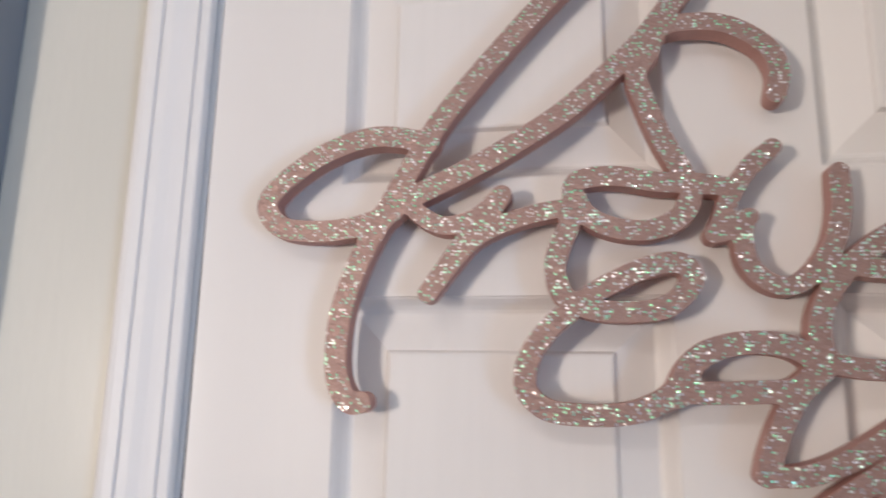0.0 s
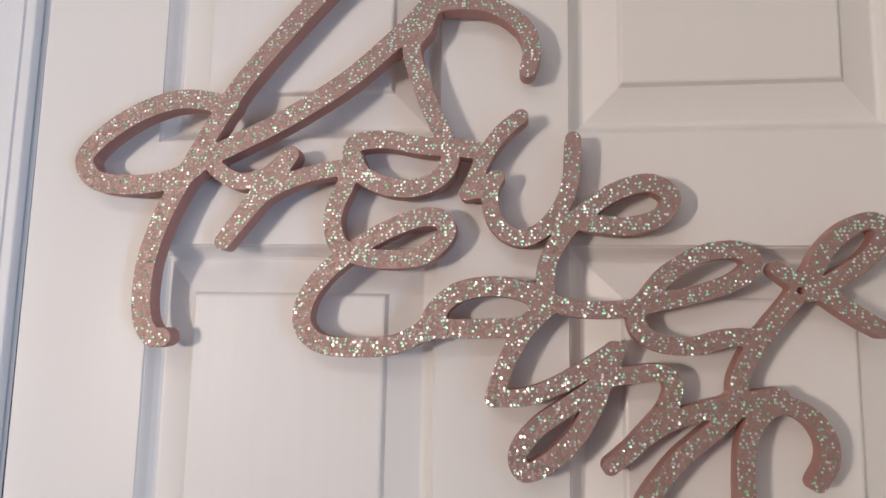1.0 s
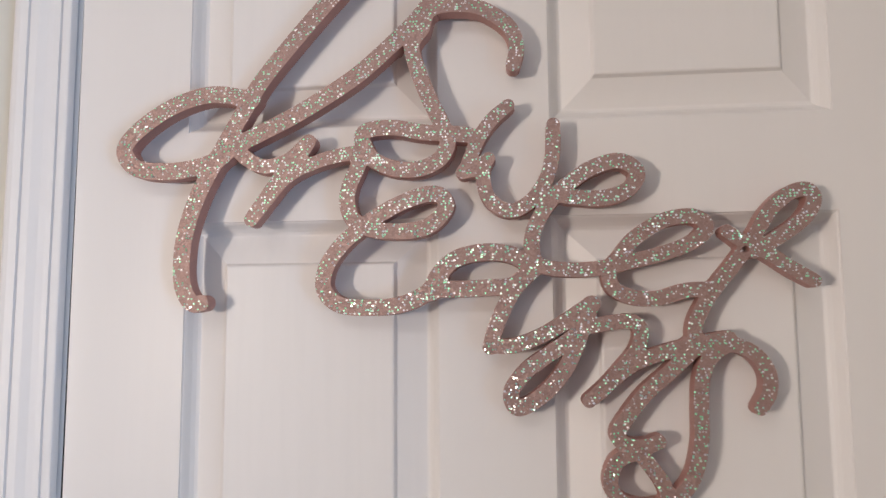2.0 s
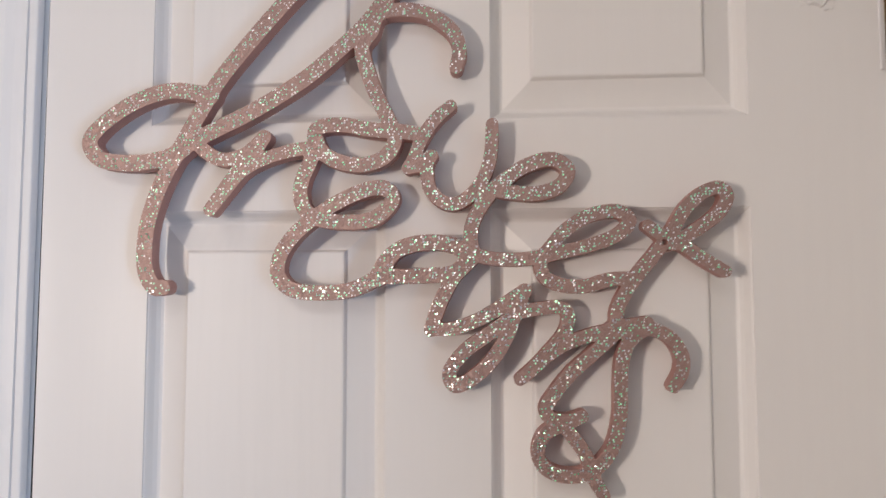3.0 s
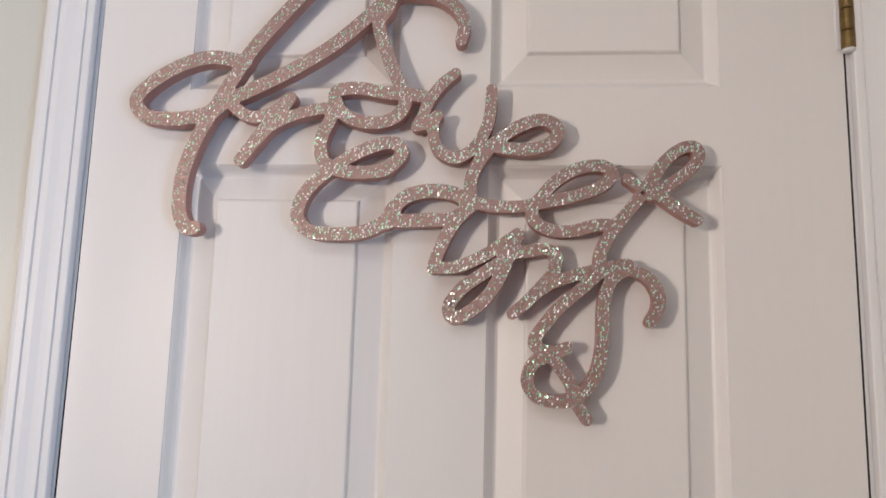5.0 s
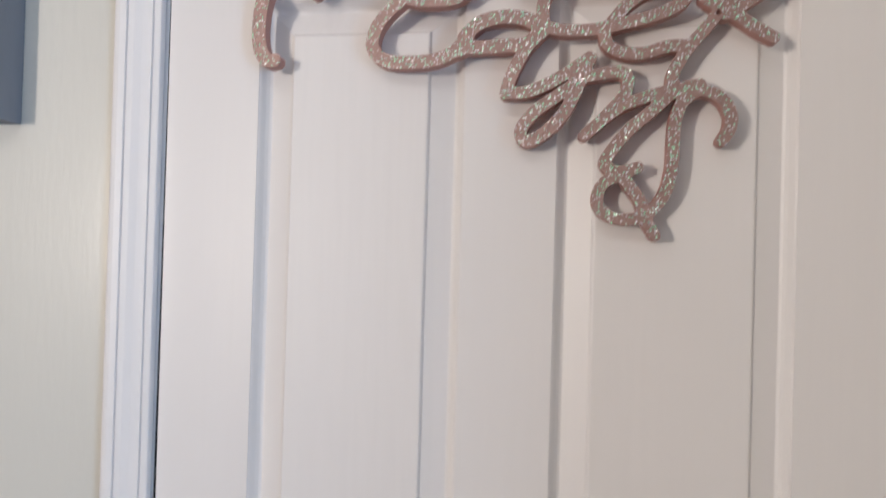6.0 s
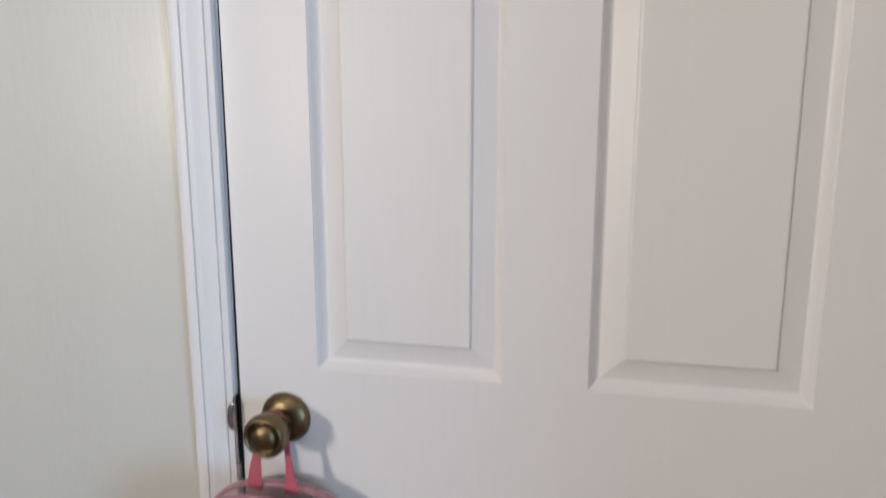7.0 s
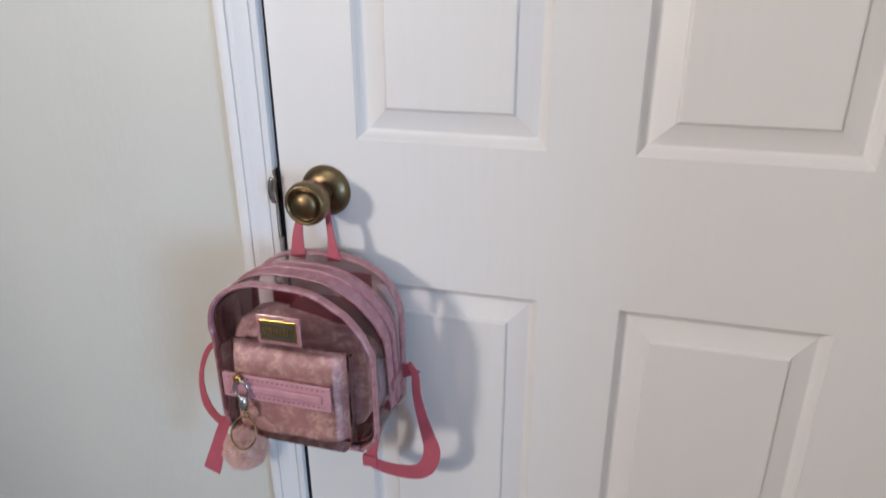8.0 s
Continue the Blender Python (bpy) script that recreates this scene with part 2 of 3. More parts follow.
def glitter():
    """Rose board covered with flakes: each flake is a cell with its own tilt, so it flashes where it mirrors a window."""
    m = bpy.data.materials.new("rose_glitter")
    m.use_nodes = True
    nt = m.node_tree
    L = nt.links.new
    out = nt.nodes["Material Output"]
    base = nt.nodes["Principled BSDF"]
    tc = nt.nodes.new("ShaderNodeTexCoord")

    def cells(scale):
        v = nt.nodes.new("ShaderNodeTexVoronoi")
        v.inputs["Scale"].default_value = scale
        L(tc.outputs["Object"], v.inputs["Vector"])
        return v

    def tilt(v, amount):
        sub = nt.nodes.new("ShaderNodeVectorMath")
        sub.operation = "SUBTRACT"
        sub.inputs[1].default_value = (0.5, 0.5, 0.5)
        L(v.outputs["Color"], sub.inputs[0])
        mul = nt.nodes.new("ShaderNodeVectorMath")
        mul.operation = "SCALE"
        mul.inputs["Scale"].default_value = amount
        L(sub.outputs[0], mul.inputs[0])
        geo = nt.nodes.new("ShaderNodeNewGeometry")
        add = nt.nodes.new("ShaderNodeVectorMath")
        add.operation = "ADD"
        L(geo.outputs["Normal"], add.inputs[0])
        L(mul.outputs[0], add.inputs[1])
        nor = nt.nodes.new("ShaderNodeVectorMath")
        nor.operation = "NORMALIZE"
        L(add.outputs[0], nor.inputs[0])
        return nor.outputs[0]

    fine, coarse = cells(950), cells(430)
    sep = nt.nodes.new("ShaderNodeSeparateColor")
    L(fine.outputs["Color"], sep.inputs[0])
    mixc = nt.nodes.new("ShaderNodeMix")
    mixc.data_type = "RGBA"
    mixc.inputs[6].default_value = (0.31, 0.19, 0.170, 1)
    mixc.inputs[7].default_value = (0.40, 0.275, 0.248, 1)
    L(sep.outputs[1], mixc.inputs[0])
    L(mixc.outputs[2], base.inputs["Base Color"])
    base.inputs["Roughness"].default_value = 0.46
    base.inputs["Metallic"].default_value = 0.35
    L(tilt(fine, 0.42), base.inputs["Normal"])
    flake = nt.nodes.new("ShaderNodeBsdfPrincipled")
    flake.inputs["Metallic"].default_value = 1.0
    flake.inputs["Roughness"].default_value = 0.29
    hue = nt.nodes.new("ShaderNodeSeparateColor")
    L(coarse.outputs["Color"], hue.inputs[0])
    rampn = nt.nodes.new("ShaderNodeValToRGB")
    rampn.color_ramp.elements[0].color = (0.94, 0.94, 0.93, 1)
    rampn.color_ramp.elements[1].color = (0.92, 0.92, 0.98, 1)
    e = rampn.color_ramp.elements.new(0.52)
    e.color = (0.36, 0.98, 0.60, 1)
    e = rampn.color_ramp.elements.new(0.8)
    e.color = (0.48, 0.93, 1.0, 1)
    e = rampn.color_ramp.elements.new(0.22)
    e.color = (0.93, 0.90, 0.95, 1)
    L(hue.outputs[1], rampn.inputs[0])
    L(rampn.outputs[0], flake.inputs["Base Color"])
    L(tilt(coarse, 0.66), flake.inputs["Normal"])
    gt = nt.nodes.new("ShaderNodeMath")
    gt.operation = "GREATER_THAN"
    gt.inputs[1].default_value = 0.50
    L(hue.outputs[2], gt.inputs[0])
    near = nt.nodes.new("ShaderNodeMath")
    near.operation = "LESS_THAN"
    near.inputs[1].default_value = 0.40
    L(coarse.outputs["Distance"], near.inputs[0])
    both = nt.nodes.new("ShaderNodeMath")
    both.operation = "MULTIPLY"
    L(gt.outputs[0], both.inputs[0])
    L(near.outputs[0], both.inputs[1])
    sh = nt.nodes.new("ShaderNodeMixShader")
    L(both.outputs[0], sh.inputs[0])
    L(base.outputs[0], sh.inputs[1])
    L(flake.outputs[0], sh.inputs[2])
    L(sh.outputs[0], out.inputs[0])
    return m


GLITTER = glitter()

# ---------- the room ----------
DOOR_L, DOOR_R, DOOR_TOP = -0.4005, 0.4045, 2.035
bm = bmesh.new()
add_box(bm, ROOM_W - 0.1, DOOR_L - 0.02, 0.0, 0.12, 0, ROOM_TOP)
add_box(bm, DOOR_R + 0.02, BLOCKER_X + 0.1, 0.0, 0.12, 0, ROOM_TOP)
add_box(bm, DOOR_L - 0.02, DOOR_R + 0.02, 0.0, 0.12, DOOR_TOP + 0.02, ROOM_TOP)
structure("wall_north", bm, WALL_PAINT, "off-white painted wall with a semi-gloss brushed finish", "wall")
bm = bmesh.new()
y0, y1, z0, z1 = WEST_WIN
for a in ((ROOM_S, y0, 0, ROOM_TOP), (y1, 0, 0, ROOM_TOP), (y0, y1, 0, z0), (y0, y1, z1, ROOM_TOP)):
    add_box(bm, ROOM_W - 0.1, ROOM_W, *a)
structure("wall_west", bm, FAR_PAINT, "unseen dusty pink wall, kept dark to limit bounce, with a window opening", "wall")
bm = bmesh.new()
y0, y1, z0, z1 = EAST_WIN
for a in ((ROOM_S, y0, 0, ROOM_TOP), (y1, BLOCKER_Y, 0, ROOM_TOP), (y0, y1, 0, z0), (y0, y1, z1, ROOM_TOP)):
    add_box(bm, ROOM_E, ROOM_E + 0.1, *a)
structure("wall_east", bm, FAR_PAINT, "unseen dusty pink wall, kept dark to limit bounce, with a window opening", "wall")
# added out of view: blocks blue east light, its pale face bounces some fill
bm = bmesh.new()
add_box(bm, BLOCKER_X, BLOCKER_X + 0.1, BLOCKER_Y, 0, 0, ROOM_TOP)
add_box(bm, BLOCKER_X + 0.1, ROOM_E + 0.1, BLOCKER_Y, BLOCKER_Y + 0.1, 0, ROOM_TOP)
structure("wall_blocker", bm, WALL_PAINT, "unseen off-white wall added to keep the east light off the door's right", "wall")
structure("wall_south", box(ROOM_W - 0.1, ROOM_E + 0.1, ROOM_S - 0.1, ROOM_S, 0, ROOM_TOP), FAR_PAINT, "plain unseen dusty pink wall, kept dark to limit bounce", "wall")
structure("floor", box(ROOM_W - 0.1, ROOM_E + 0.1, ROOM_S - 0.1, 0.12, -0.05, 0), CARPET, "short beige carpet on the floor", "floor")
structure("ceiling", box(ROOM_W - 0.1, ROOM_E + 0.1, ROOM_S - 0.1, 0.12, ROOM_TOP, ROOM_TOP + 0.1), CEILING_PAINT, "plain white ceiling", "ceiling")
for name, x, win in (("window_1", ROOM_W - 0.06, WEST_WIN), ("window_2", ROOM_E + 0.02, EAST_WIN)):
    y0, y1, z0, z1 = win
    bm = bmesh.new()
    for a in ((y0, y0 + 0.05, z0, z1), (y1 - 0.05, y1, z0, z1), (y0 + 0.05, y1 - 0.05, z0, z0 + 0.05), (y0 + 0.05, y1 - 0.05, z1 - 0.05, z1)):
        add_box(bm, x, x + 0.04, *a)
    structure(name, bm, TRIM_PAINT, "white window frame in the side wall", "window")

# ---------- door frame and casing ----------
def casing_profile(side):
    """Outline of the casing, from the jamb outwards and out from the wall."""
    inner = DOOR_L - 0.0060 if side < 0 else DOOR_R + 0.0060
    steps = [(0, 0), (0, 0.0082), (0.0004, 0.0090), (0.0015, 0.0095), (0.0078, 0.0104), (0.0082, 0.0088), (0.0094, 0.0088), (0.0099, 0.0112), (0.0150, 0.0118), (0.0210, 0.0130),
             (0.0290, 0.0156), (0.0360, 0.0166), (0.0366, 0.0144), (0.0380, 0.0144), (0.0386, 0.0170), (0.0460, 0.0176), (0.0510, 0.0168), (0.0542, 0.0148), (0.0555, 0.0118), (0.0555, 0)]
    return [(inner + side * u, -v) for u, v in steps]


def casing_leg(side):
    bm = bmesh.new()
    rows = []
    for z in (0.0, DOOR_TOP + 0.065):
        rows.append([bm.verts.new((x, y, z)) for x, y in casing_profile(side)])
    n = len(rows[0])
    for i in range(n - 1):
        bm.faces.new((rows[0][i], rows[0][i + 1], rows[1][i + 1], rows[1][i]))
    bm.faces.new(rows[1])
    return bm


tagged(new("trim_left_casing", mesh_of("casing", casing_leg(-1), TRIM_PAINT)), "white moulded door casing with fine grooves", "door casing", kind="structure")
tagged(new("trim_right_casing", mesh_of("casing", casing_leg(1), TRIM_PAINT)), "white moulded door casing with fine grooves", "door casing", kind="structure")
bm = box(DOOR_L - 0.0055, DOOR_R + 0.0055, -0.016, 0.0, DOOR_TOP + 0.0055, DOOR_TOP + 0.065, bevel=0.002)
tagged(new("trim_head_casing", mesh_of("casing", bm, TRIM_PAINT)), "white moulded head casing over the door", "door casing", kind="structure")
bm = bmesh.new()
for x0, x1 in ((DOOR_L - 0.02, DOOR_L - 0.0032), (DOOR_R + 0.0028, DOOR_R + 0.02)):
    add_box(bm, x0, x1, 0.0015, 0.12, 0, DOOR_TOP + 0.02)
for v in bm.verts:                         # the gap narrows towards the top on the lock side
    if abs(v.co.x - (DOOR_L - 0.0032)) < 1e-5:
        v.co.x = DOOR_L - (0.0008 if v.co.z > 1 else 0.0085)
add_box(bm, DOOR_L - 0.0022, DOOR_R + 0.0022, 0.0015, 0.12, DOOR_TOP + 0.003, DOOR_TOP + 0.02)
structure("trim_jamb", bm, TRIM_PAINT, "white painted door jamb", "door jamb")
# near-black strips stand in for the shade deep in the door gap
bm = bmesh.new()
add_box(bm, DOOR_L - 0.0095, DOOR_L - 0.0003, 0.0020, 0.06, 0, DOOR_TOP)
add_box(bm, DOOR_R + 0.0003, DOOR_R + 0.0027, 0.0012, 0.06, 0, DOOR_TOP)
structure("trim_gap_shade", bm, GAP_SHADE, "near-black strip standing in for the shade in the door gap", "door stop")

# ---------- the door ----------
door = tagged(new("door_1"), "closed white six-panel moulded interior door", "door", kind="structure")
COLS = ((-0.2910, -0.0570), (0.0420, 0.2800))
ROWS = ((0.235, 0.7905), (0.9820, 1.6880), (1.7730, 1.9590))
bm = bmesh.new()
xs = [DOOR_L, COLS[0][0], COLS[0][1], COLS[1][0], COLS[1][1], DOOR_R]
zs = [0.008, ROWS[0][0], ROWS[0][1], ROWS[1][0], ROWS[1][1], ROWS[2][0], ROWS[2][1], DOOR_TOP]
grid = {(i, j): bm.verts.new((x, 0, z)) for i, x in enumerate(xs) for j, z in enumerate(zs)}
for i in range(5):
    for j in range(7):
        if not (i in (1, 3) and j in (1, 3, 5)):
            bm.faces.new((grid[i, j], grid[i + 1, j], grid[i + 1, j + 1], grid[i, j + 1]))
rim = [grid[0, j] for j in range(8)] + [grid[i, 7] for i in range(1, 6)] + [grid[5, j] for j in range(6, -1, -1)] + [grid[i, 0] for i in range(4, 0, -1)]
back = [bm.verts.new((v.co.x, 0.035, v.co.z)) for v in rim]
for i in range(len(rim)):
    k = (i + 1) % len(rim)
    bm.faces.new((rim[i], rim[k], back[k], back[i]))
bm.faces.new(back)
part("slab", bm, DOOR_PAINT, door)


def raised_panel(x0, x1, z0, z1):
    """Sticking that dips from the face, a sloping bevel and the raised field behind a small step."""
    steps = ((0.0, 0.0), (0.0006, 0.0014), (0.0016, 0.0019), (0.0030, 0.0037), (0.0058, 0.0082), (0.0088, 0.0116), (0.0112, 0.0128), (0.0124, 0.0128),
             (0.0240, 0.0090), (0.0378, 0.0044), (0.0384, 0.0034), (0.0400, 0.0006), (0.0416, 0.0))
    bm = bmesh.new()
    rings = []
    for inset, depth in steps:
        rings.append([bm.verts.new(c) for c in ((x0 + inset, depth, z0 + inset), (x1 - inset, depth, z0 + inset), (x1 - inset, depth, z1 - inset), (x0 + inset, depth, z1 - inset))])
    for a, b in zip(rings, rings[1:]):
        for k in range(4):
            bm.faces.new((a[k], a[(k + 1) % 4], b[(k + 1) % 4], b[k]))
    bm.faces.new(rings[-1])
    return bm


for x0, x1 in COLS:
    for z0, z1 in ROWS:
        part("panel", raised_panel(x0, x1, z0, z1), DOOR_PAINT, door)

# torn ring of paint where a hook was pulled off
bm = bmesh.new()
rng = random.Random(4)
cx, cz = 0.3455, 1.901
ring_pts = []
for i in range(90):
    a = 2 * math.pi * i / 90
    r = 0.0250 + 0.0016 * math.sin(3 * a + 1) + 0.0011 * math.sin(7 * a) + 0.0007 * math.sin(13 * a + 2) + rng.uniform(-0.0007, 0.0007)
    ring_pts.append((cx + r * math.cos(a), cz + r * math.sin(a), 0.0010 + 0.0048 * max(0, noise.noise(Vector((3 * math.cos(a), 3 * math.sin(a), 2))) + 0.25), rng.uniform(0.0009, 0.0022)))
rows = []
for x, z, h, w in ring_pts:
    d = Vector((x - cx, z - cz)).normalized()
    rows.append([bm.verts.new((x + d.x * u, -v, z + d.y * u)) for u, v in ((-w, -0.0003), (-w * 0.3, h), (w * 0.3, h * 0.8), (w, -0.0003))])
for i in range(90):
    a, b = rows[i], rows[(i + 1) % 90]
    for k in range(3):
        bm.faces.new((a[k], a[k + 1], b[k + 1], b[k]))
for i in range(10):
    a, r = rng.uniform(-2.2, -0.3), rng.uniform(0.018, 0.030)
    x, z, s = cx + r * math.cos(a), cz - 0.004 + r * math.sin(a), rng.uniform(0.0008, 0.003)
    q = rng.uniform(0, 3.14)
    v = [bm.verts.new((x + s * k * math.cos(q + t), -rng.uniform(0.0003, 0.0024), z + s * k * math.sin(q + t))) for k, t in ((1, 0), (0.4, 1.4), (1, 3.1), (0.35, 4.6))]
    top = bm.faces.new(v)
part("torn_paint", bm, DOOR_PAINT, door, "ragged ring of torn paint")

# door knob
kc = (-0.3365, 0.0, 0.913)
knob = part("door_knob", lathe([(0.0170, -0.0345), (0.0215, -0.0375), (0.0248, -0.043), (0.0268, -0.050), (0.0275, -0.057), (0.0268, -0.0625), (0.0250, -0.066), (0.0232, -0.0672),
                    (0.0215, -0.0668), (0.0202, -0.0630), (0.0190, -0.0606), (0.0176, -0.0615), (0.0168, -0.0648), (0.0140, -0.0680), (0.0085, -0.0700), (0.0030, -0.0707)], kc, 56), BRASS, door, "antique brass door knob", smooth=True)
part("rose", lathe([(0.0335, 0.0), (0.0335, -0.003), (0.0325, -0.0055), (0.029, -0.0095), (0.022, -0.0135), (0.0155, -0.0155)], kc, 56), BRASS, knob, smooth=True)
part("neck", lathe([(0.0150, -0.012), (0.0140, -0.020), (0.0130, -0.027), (0.0150, -0.033), (0.0185, -0.037)], kc, 40), BRASS, knob, smooth=True)

# strike plate on the jamb
strike = thing("strike_plate", "worn metal strike plate with curved lip on the jamb", "strike plate", at=(-0.4065, 0, 0.905))
part("plate", box(-0.4060, -0.4046, -0.0112, 0.001, 0.842, 0.938, bevel=0.0004), CHROME, strike)
bm = bmesh.new()
rows = []
for i in range(13):
    z = 0.893 + 0.036 * i / 12
    out = 0.0045 * math.sin(math.pi * i / 12) ** 0.7
    rows.append([bm.verts.new((-0.4020 - u * 0.0075 - out * 0.35, -0.0130 - out * u - v, z)) for u, v in ((0, 0), (0.5, 0.0004), (1, 0.0), (1, -0.0012), (0, -0.0012))])
for a, b in zip(rows, rows[1:]):
    for k in range(5):
        bm.faces.new((a[k], a[(k + 1) % 5], b[(k + 1) % 5], b[k]))
bm.faces.new(rows[0])
bm.faces.new(rows[-1])
part("lip", bm, CHROME, strike, "curved worn lip", smooth=True)

# hinge
HX, HY = 0.4065, -0.0075
hinge = part("hinge", box(HX - 0.0088, HX - 0.0045, -0.0022, 0.0008, 1.812, 1.896, bevel=0.0006), TRIM_PAINT, door, "brass butt hinge with half-raised pin, painted leaf")
cuts = (1.8095, 1.8285, 1.8520, 1.8725, 1.8960, 1.9110)
for a, b in zip(cuts, cuts[1:]):
    h = b - a
    part("knuckle", lathe([(0.0056, 0.0002), (0.0066, 0.0010), (0.0066, h - 0.0010), (0.0056, h - 0.0002)], (HX, HY, a), 24, "z"), HINGE_BRASS, hinge, smooth=False)
part("pin", lathe([(0.0036, 0), (0.0036, 0.020), (0.0060, 0.0208), (0.0066, 0.0225), (0.0055, 0.0245), (0.002, 0.0252)], (HX, HY, 1.9100), 24, "z"), STEEL, hinge, "bare steel hinge pin")
part("paint_blob", lathe([(0.003, -0.0030), (0.0058, -0.0022), (0.0066, -0.001), (0.0060, 0.0004), (0.004, 0.0008)], (HX, HY, 1.8090), 20, "z"), TRIM_PAINT, hinge, "blob of white paint", smooth=True)

# ---------- box picture on the wall ----------
art = thing("box_frame", "thick grey box-framed picture on the wall", "picture", at=(-0.78, 0, 1.55))
AX0, AX1, AZ0, AZ1, AD = -0.985, -0.588, 1.549, 2.05, 0.038
bm = bmesh.new()
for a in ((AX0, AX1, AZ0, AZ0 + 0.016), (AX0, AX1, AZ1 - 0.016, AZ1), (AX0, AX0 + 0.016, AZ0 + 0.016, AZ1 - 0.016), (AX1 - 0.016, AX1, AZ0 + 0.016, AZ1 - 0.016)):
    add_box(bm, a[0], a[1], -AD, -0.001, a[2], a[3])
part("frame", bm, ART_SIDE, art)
part("picture", box(AX0 + 0.004, AX1 - 0.004, -AD - 0.0015, -AD + 0.004, AZ0 + 0.004, AZ1 - 0.004, bevel=0.001), ART_FRONT, art, "pale grey front panel")

# ---------- glitter script sign ----------
# strokes: width and centre line in mm from the sign's middle
STROKES = [
    (16.0, [(-181, 145), (-214, 151), (-240, 147), (-267, 135), (-292, 116), (-300, 101), (-288, 86), (-260, 82), (-231, 85), (-208, 94), (-196, 109)]),
    (16.0, [(-56, 289), (-75, 271), (-112, 233), (-148, 192), (-173, 161), (-188, 136), (-200, 115), (-213, 91), (-224, 71), (-233, 50), (-241, 22), (-243, -7), (-240, -25), (-232, -36), (-224, -36)]),
    (16.0, [(-199, 102), (-171, 115), (-142, 129), (-114, 145), (-85, 164), (-57, 188), (-34, 210), (-15, 234), (2, 260), (19, 289)]),
    (13.6, [(-27, 205), (-20, 220), (3, 223), (26, 218), (47, 202), (54, 184), (51, 167)]),
    (14.4, [(-28, 202), (-37, 189), (-33, 169), (-23, 142), (-12, 119), (-6, 102), (-12, 87), (-30, 78), (-53, 79), (-72, 88), (-81, 103), (-77, 113), (-54, 115), (-28, 110), (-3, 108), (13, 106)]),
    (13.6, [(-196, 103), (-186, 92), (-169, 84), (-149, 88), (-136, 98), (-129, 105)]),
    (14.4, [(-180, 37), (-167, 55), (-154, 73), (-141, 87), (-130, 104)]),
    (12.8, [(-165, 56), (-151, 72), (-134, 82), (-114, 89), (-94, 93), (-77, 94)]),
    (14.4, [(-79, 99), (-85, 81), (-92, 65), (-94, 49), (-88, 34), (-71, 26), (-46, 24), (-23, 28), (-8, 44), (-14, 55), (-32, 54), (-58, 43), (-80, 29), (-99, 13), (-112, -6), (-114, -25), (-101, -38), (-77, -41), (-49, -39), (-27, -30), (-13, -16)]),
    (15.0, [(-21, -29), (-15, -14), (1, 0), (25, 5), (48, 2), (65, -9)]),
    (14.4, [(-19, -26), (1, -26), (26, -25), (48, -23), (64, -11)]),
    (12.4, [(46, 131), (32, 119), (20, 102), (12, 83), (7, 74)]),
    (12.0, [(7, 74), (18, 76), (29, 85)]),
    (12.6, [(26, 83), (24, 70), (27, 54), (37, 43), (50, 40), (65, 49), (77, 66), (83, 88), (84, 113)]),
    (13.6, [(66, -5), (64, 12), (68, 28), (80, 47), (97, 63), (116, 75), (138, 80), (152, 70), (145, 56), (125, 49), (103, 50), (83, 53)]),
    (12.8, [(62, -3), (78, -9), (101, -11), (125, -9), (147, -4), (172, 2), (195, 11), (206, 23), (196, 32), (172, 29), (150, 16), (136, 0), (127, -12), (130, -26), (145, -34), (166, -35), (188, -29), (208, -28)]),
    (12.4, [(194, -76), (194, -58), (202, -40), (215, -22), (229, -5), (243, 14), (256, 35), (272, 49), (286, 52), (291, 43), (282, 28), (261, 13), (242, 2)]),
    (12.0, [(222, 19), (236, 9), (253, 1), (270, -11), (288, -22)]),
    (13.6, [(65, -8), (50, -25), (39, -44), (32, -61), (28, -74)]),
    (12.8, [(29, -74), (49, -73), (71, -65), (93, -52), (112, -39)]),
    (13.6, [(113, -39), (104, -59), (97, -78), (84, -100), (66, -117), (50, -124), (45, -112), (58, -94), (77, -80), (96, -67), (109, -55)]),
    (12.4, [(104, -59), (126, -55), (144, -54), (151, -62), (147, -77), (134, -93), (121, -107), (108, -118)]),
    (12.4, [(131, -98), (147, -87), (166, -80), (185, -75), (204, -75)]),
    (12.8, [(189, -80), (170, -97), (153, -112), (137, -132), (130, -145), (137, -153), (151, -154), (162, -150)]),
    (12.4, [(145, -158), (129, -166), (123, -183), (130, -196), (146, -202), (165, -200), (178, -191), (189, -175), (195, -150), (196, -122), (198, -100), (205, -83), (221, -73), (239, -80), (249, -95), (249, -110), (242, -123)]),
    (12.4, [(143, -155), (154, -168), (165, -184), (171, -202), (180, -218)]),
    (12.0, [(189, -72), (203, -70), (220, -67)]),
]
STROKES.append((15.5, [(-50, 286), (-28, 308), (-4, 333), (20, 358), (46, 372), (60, 361), (52, 336), (34, 308), (17, 280)]))
SIGN_X, SIGN_Z, SIGN_FRONT, SIGN_BACK = -0.04, 1.65, -0.0225, -0.0085


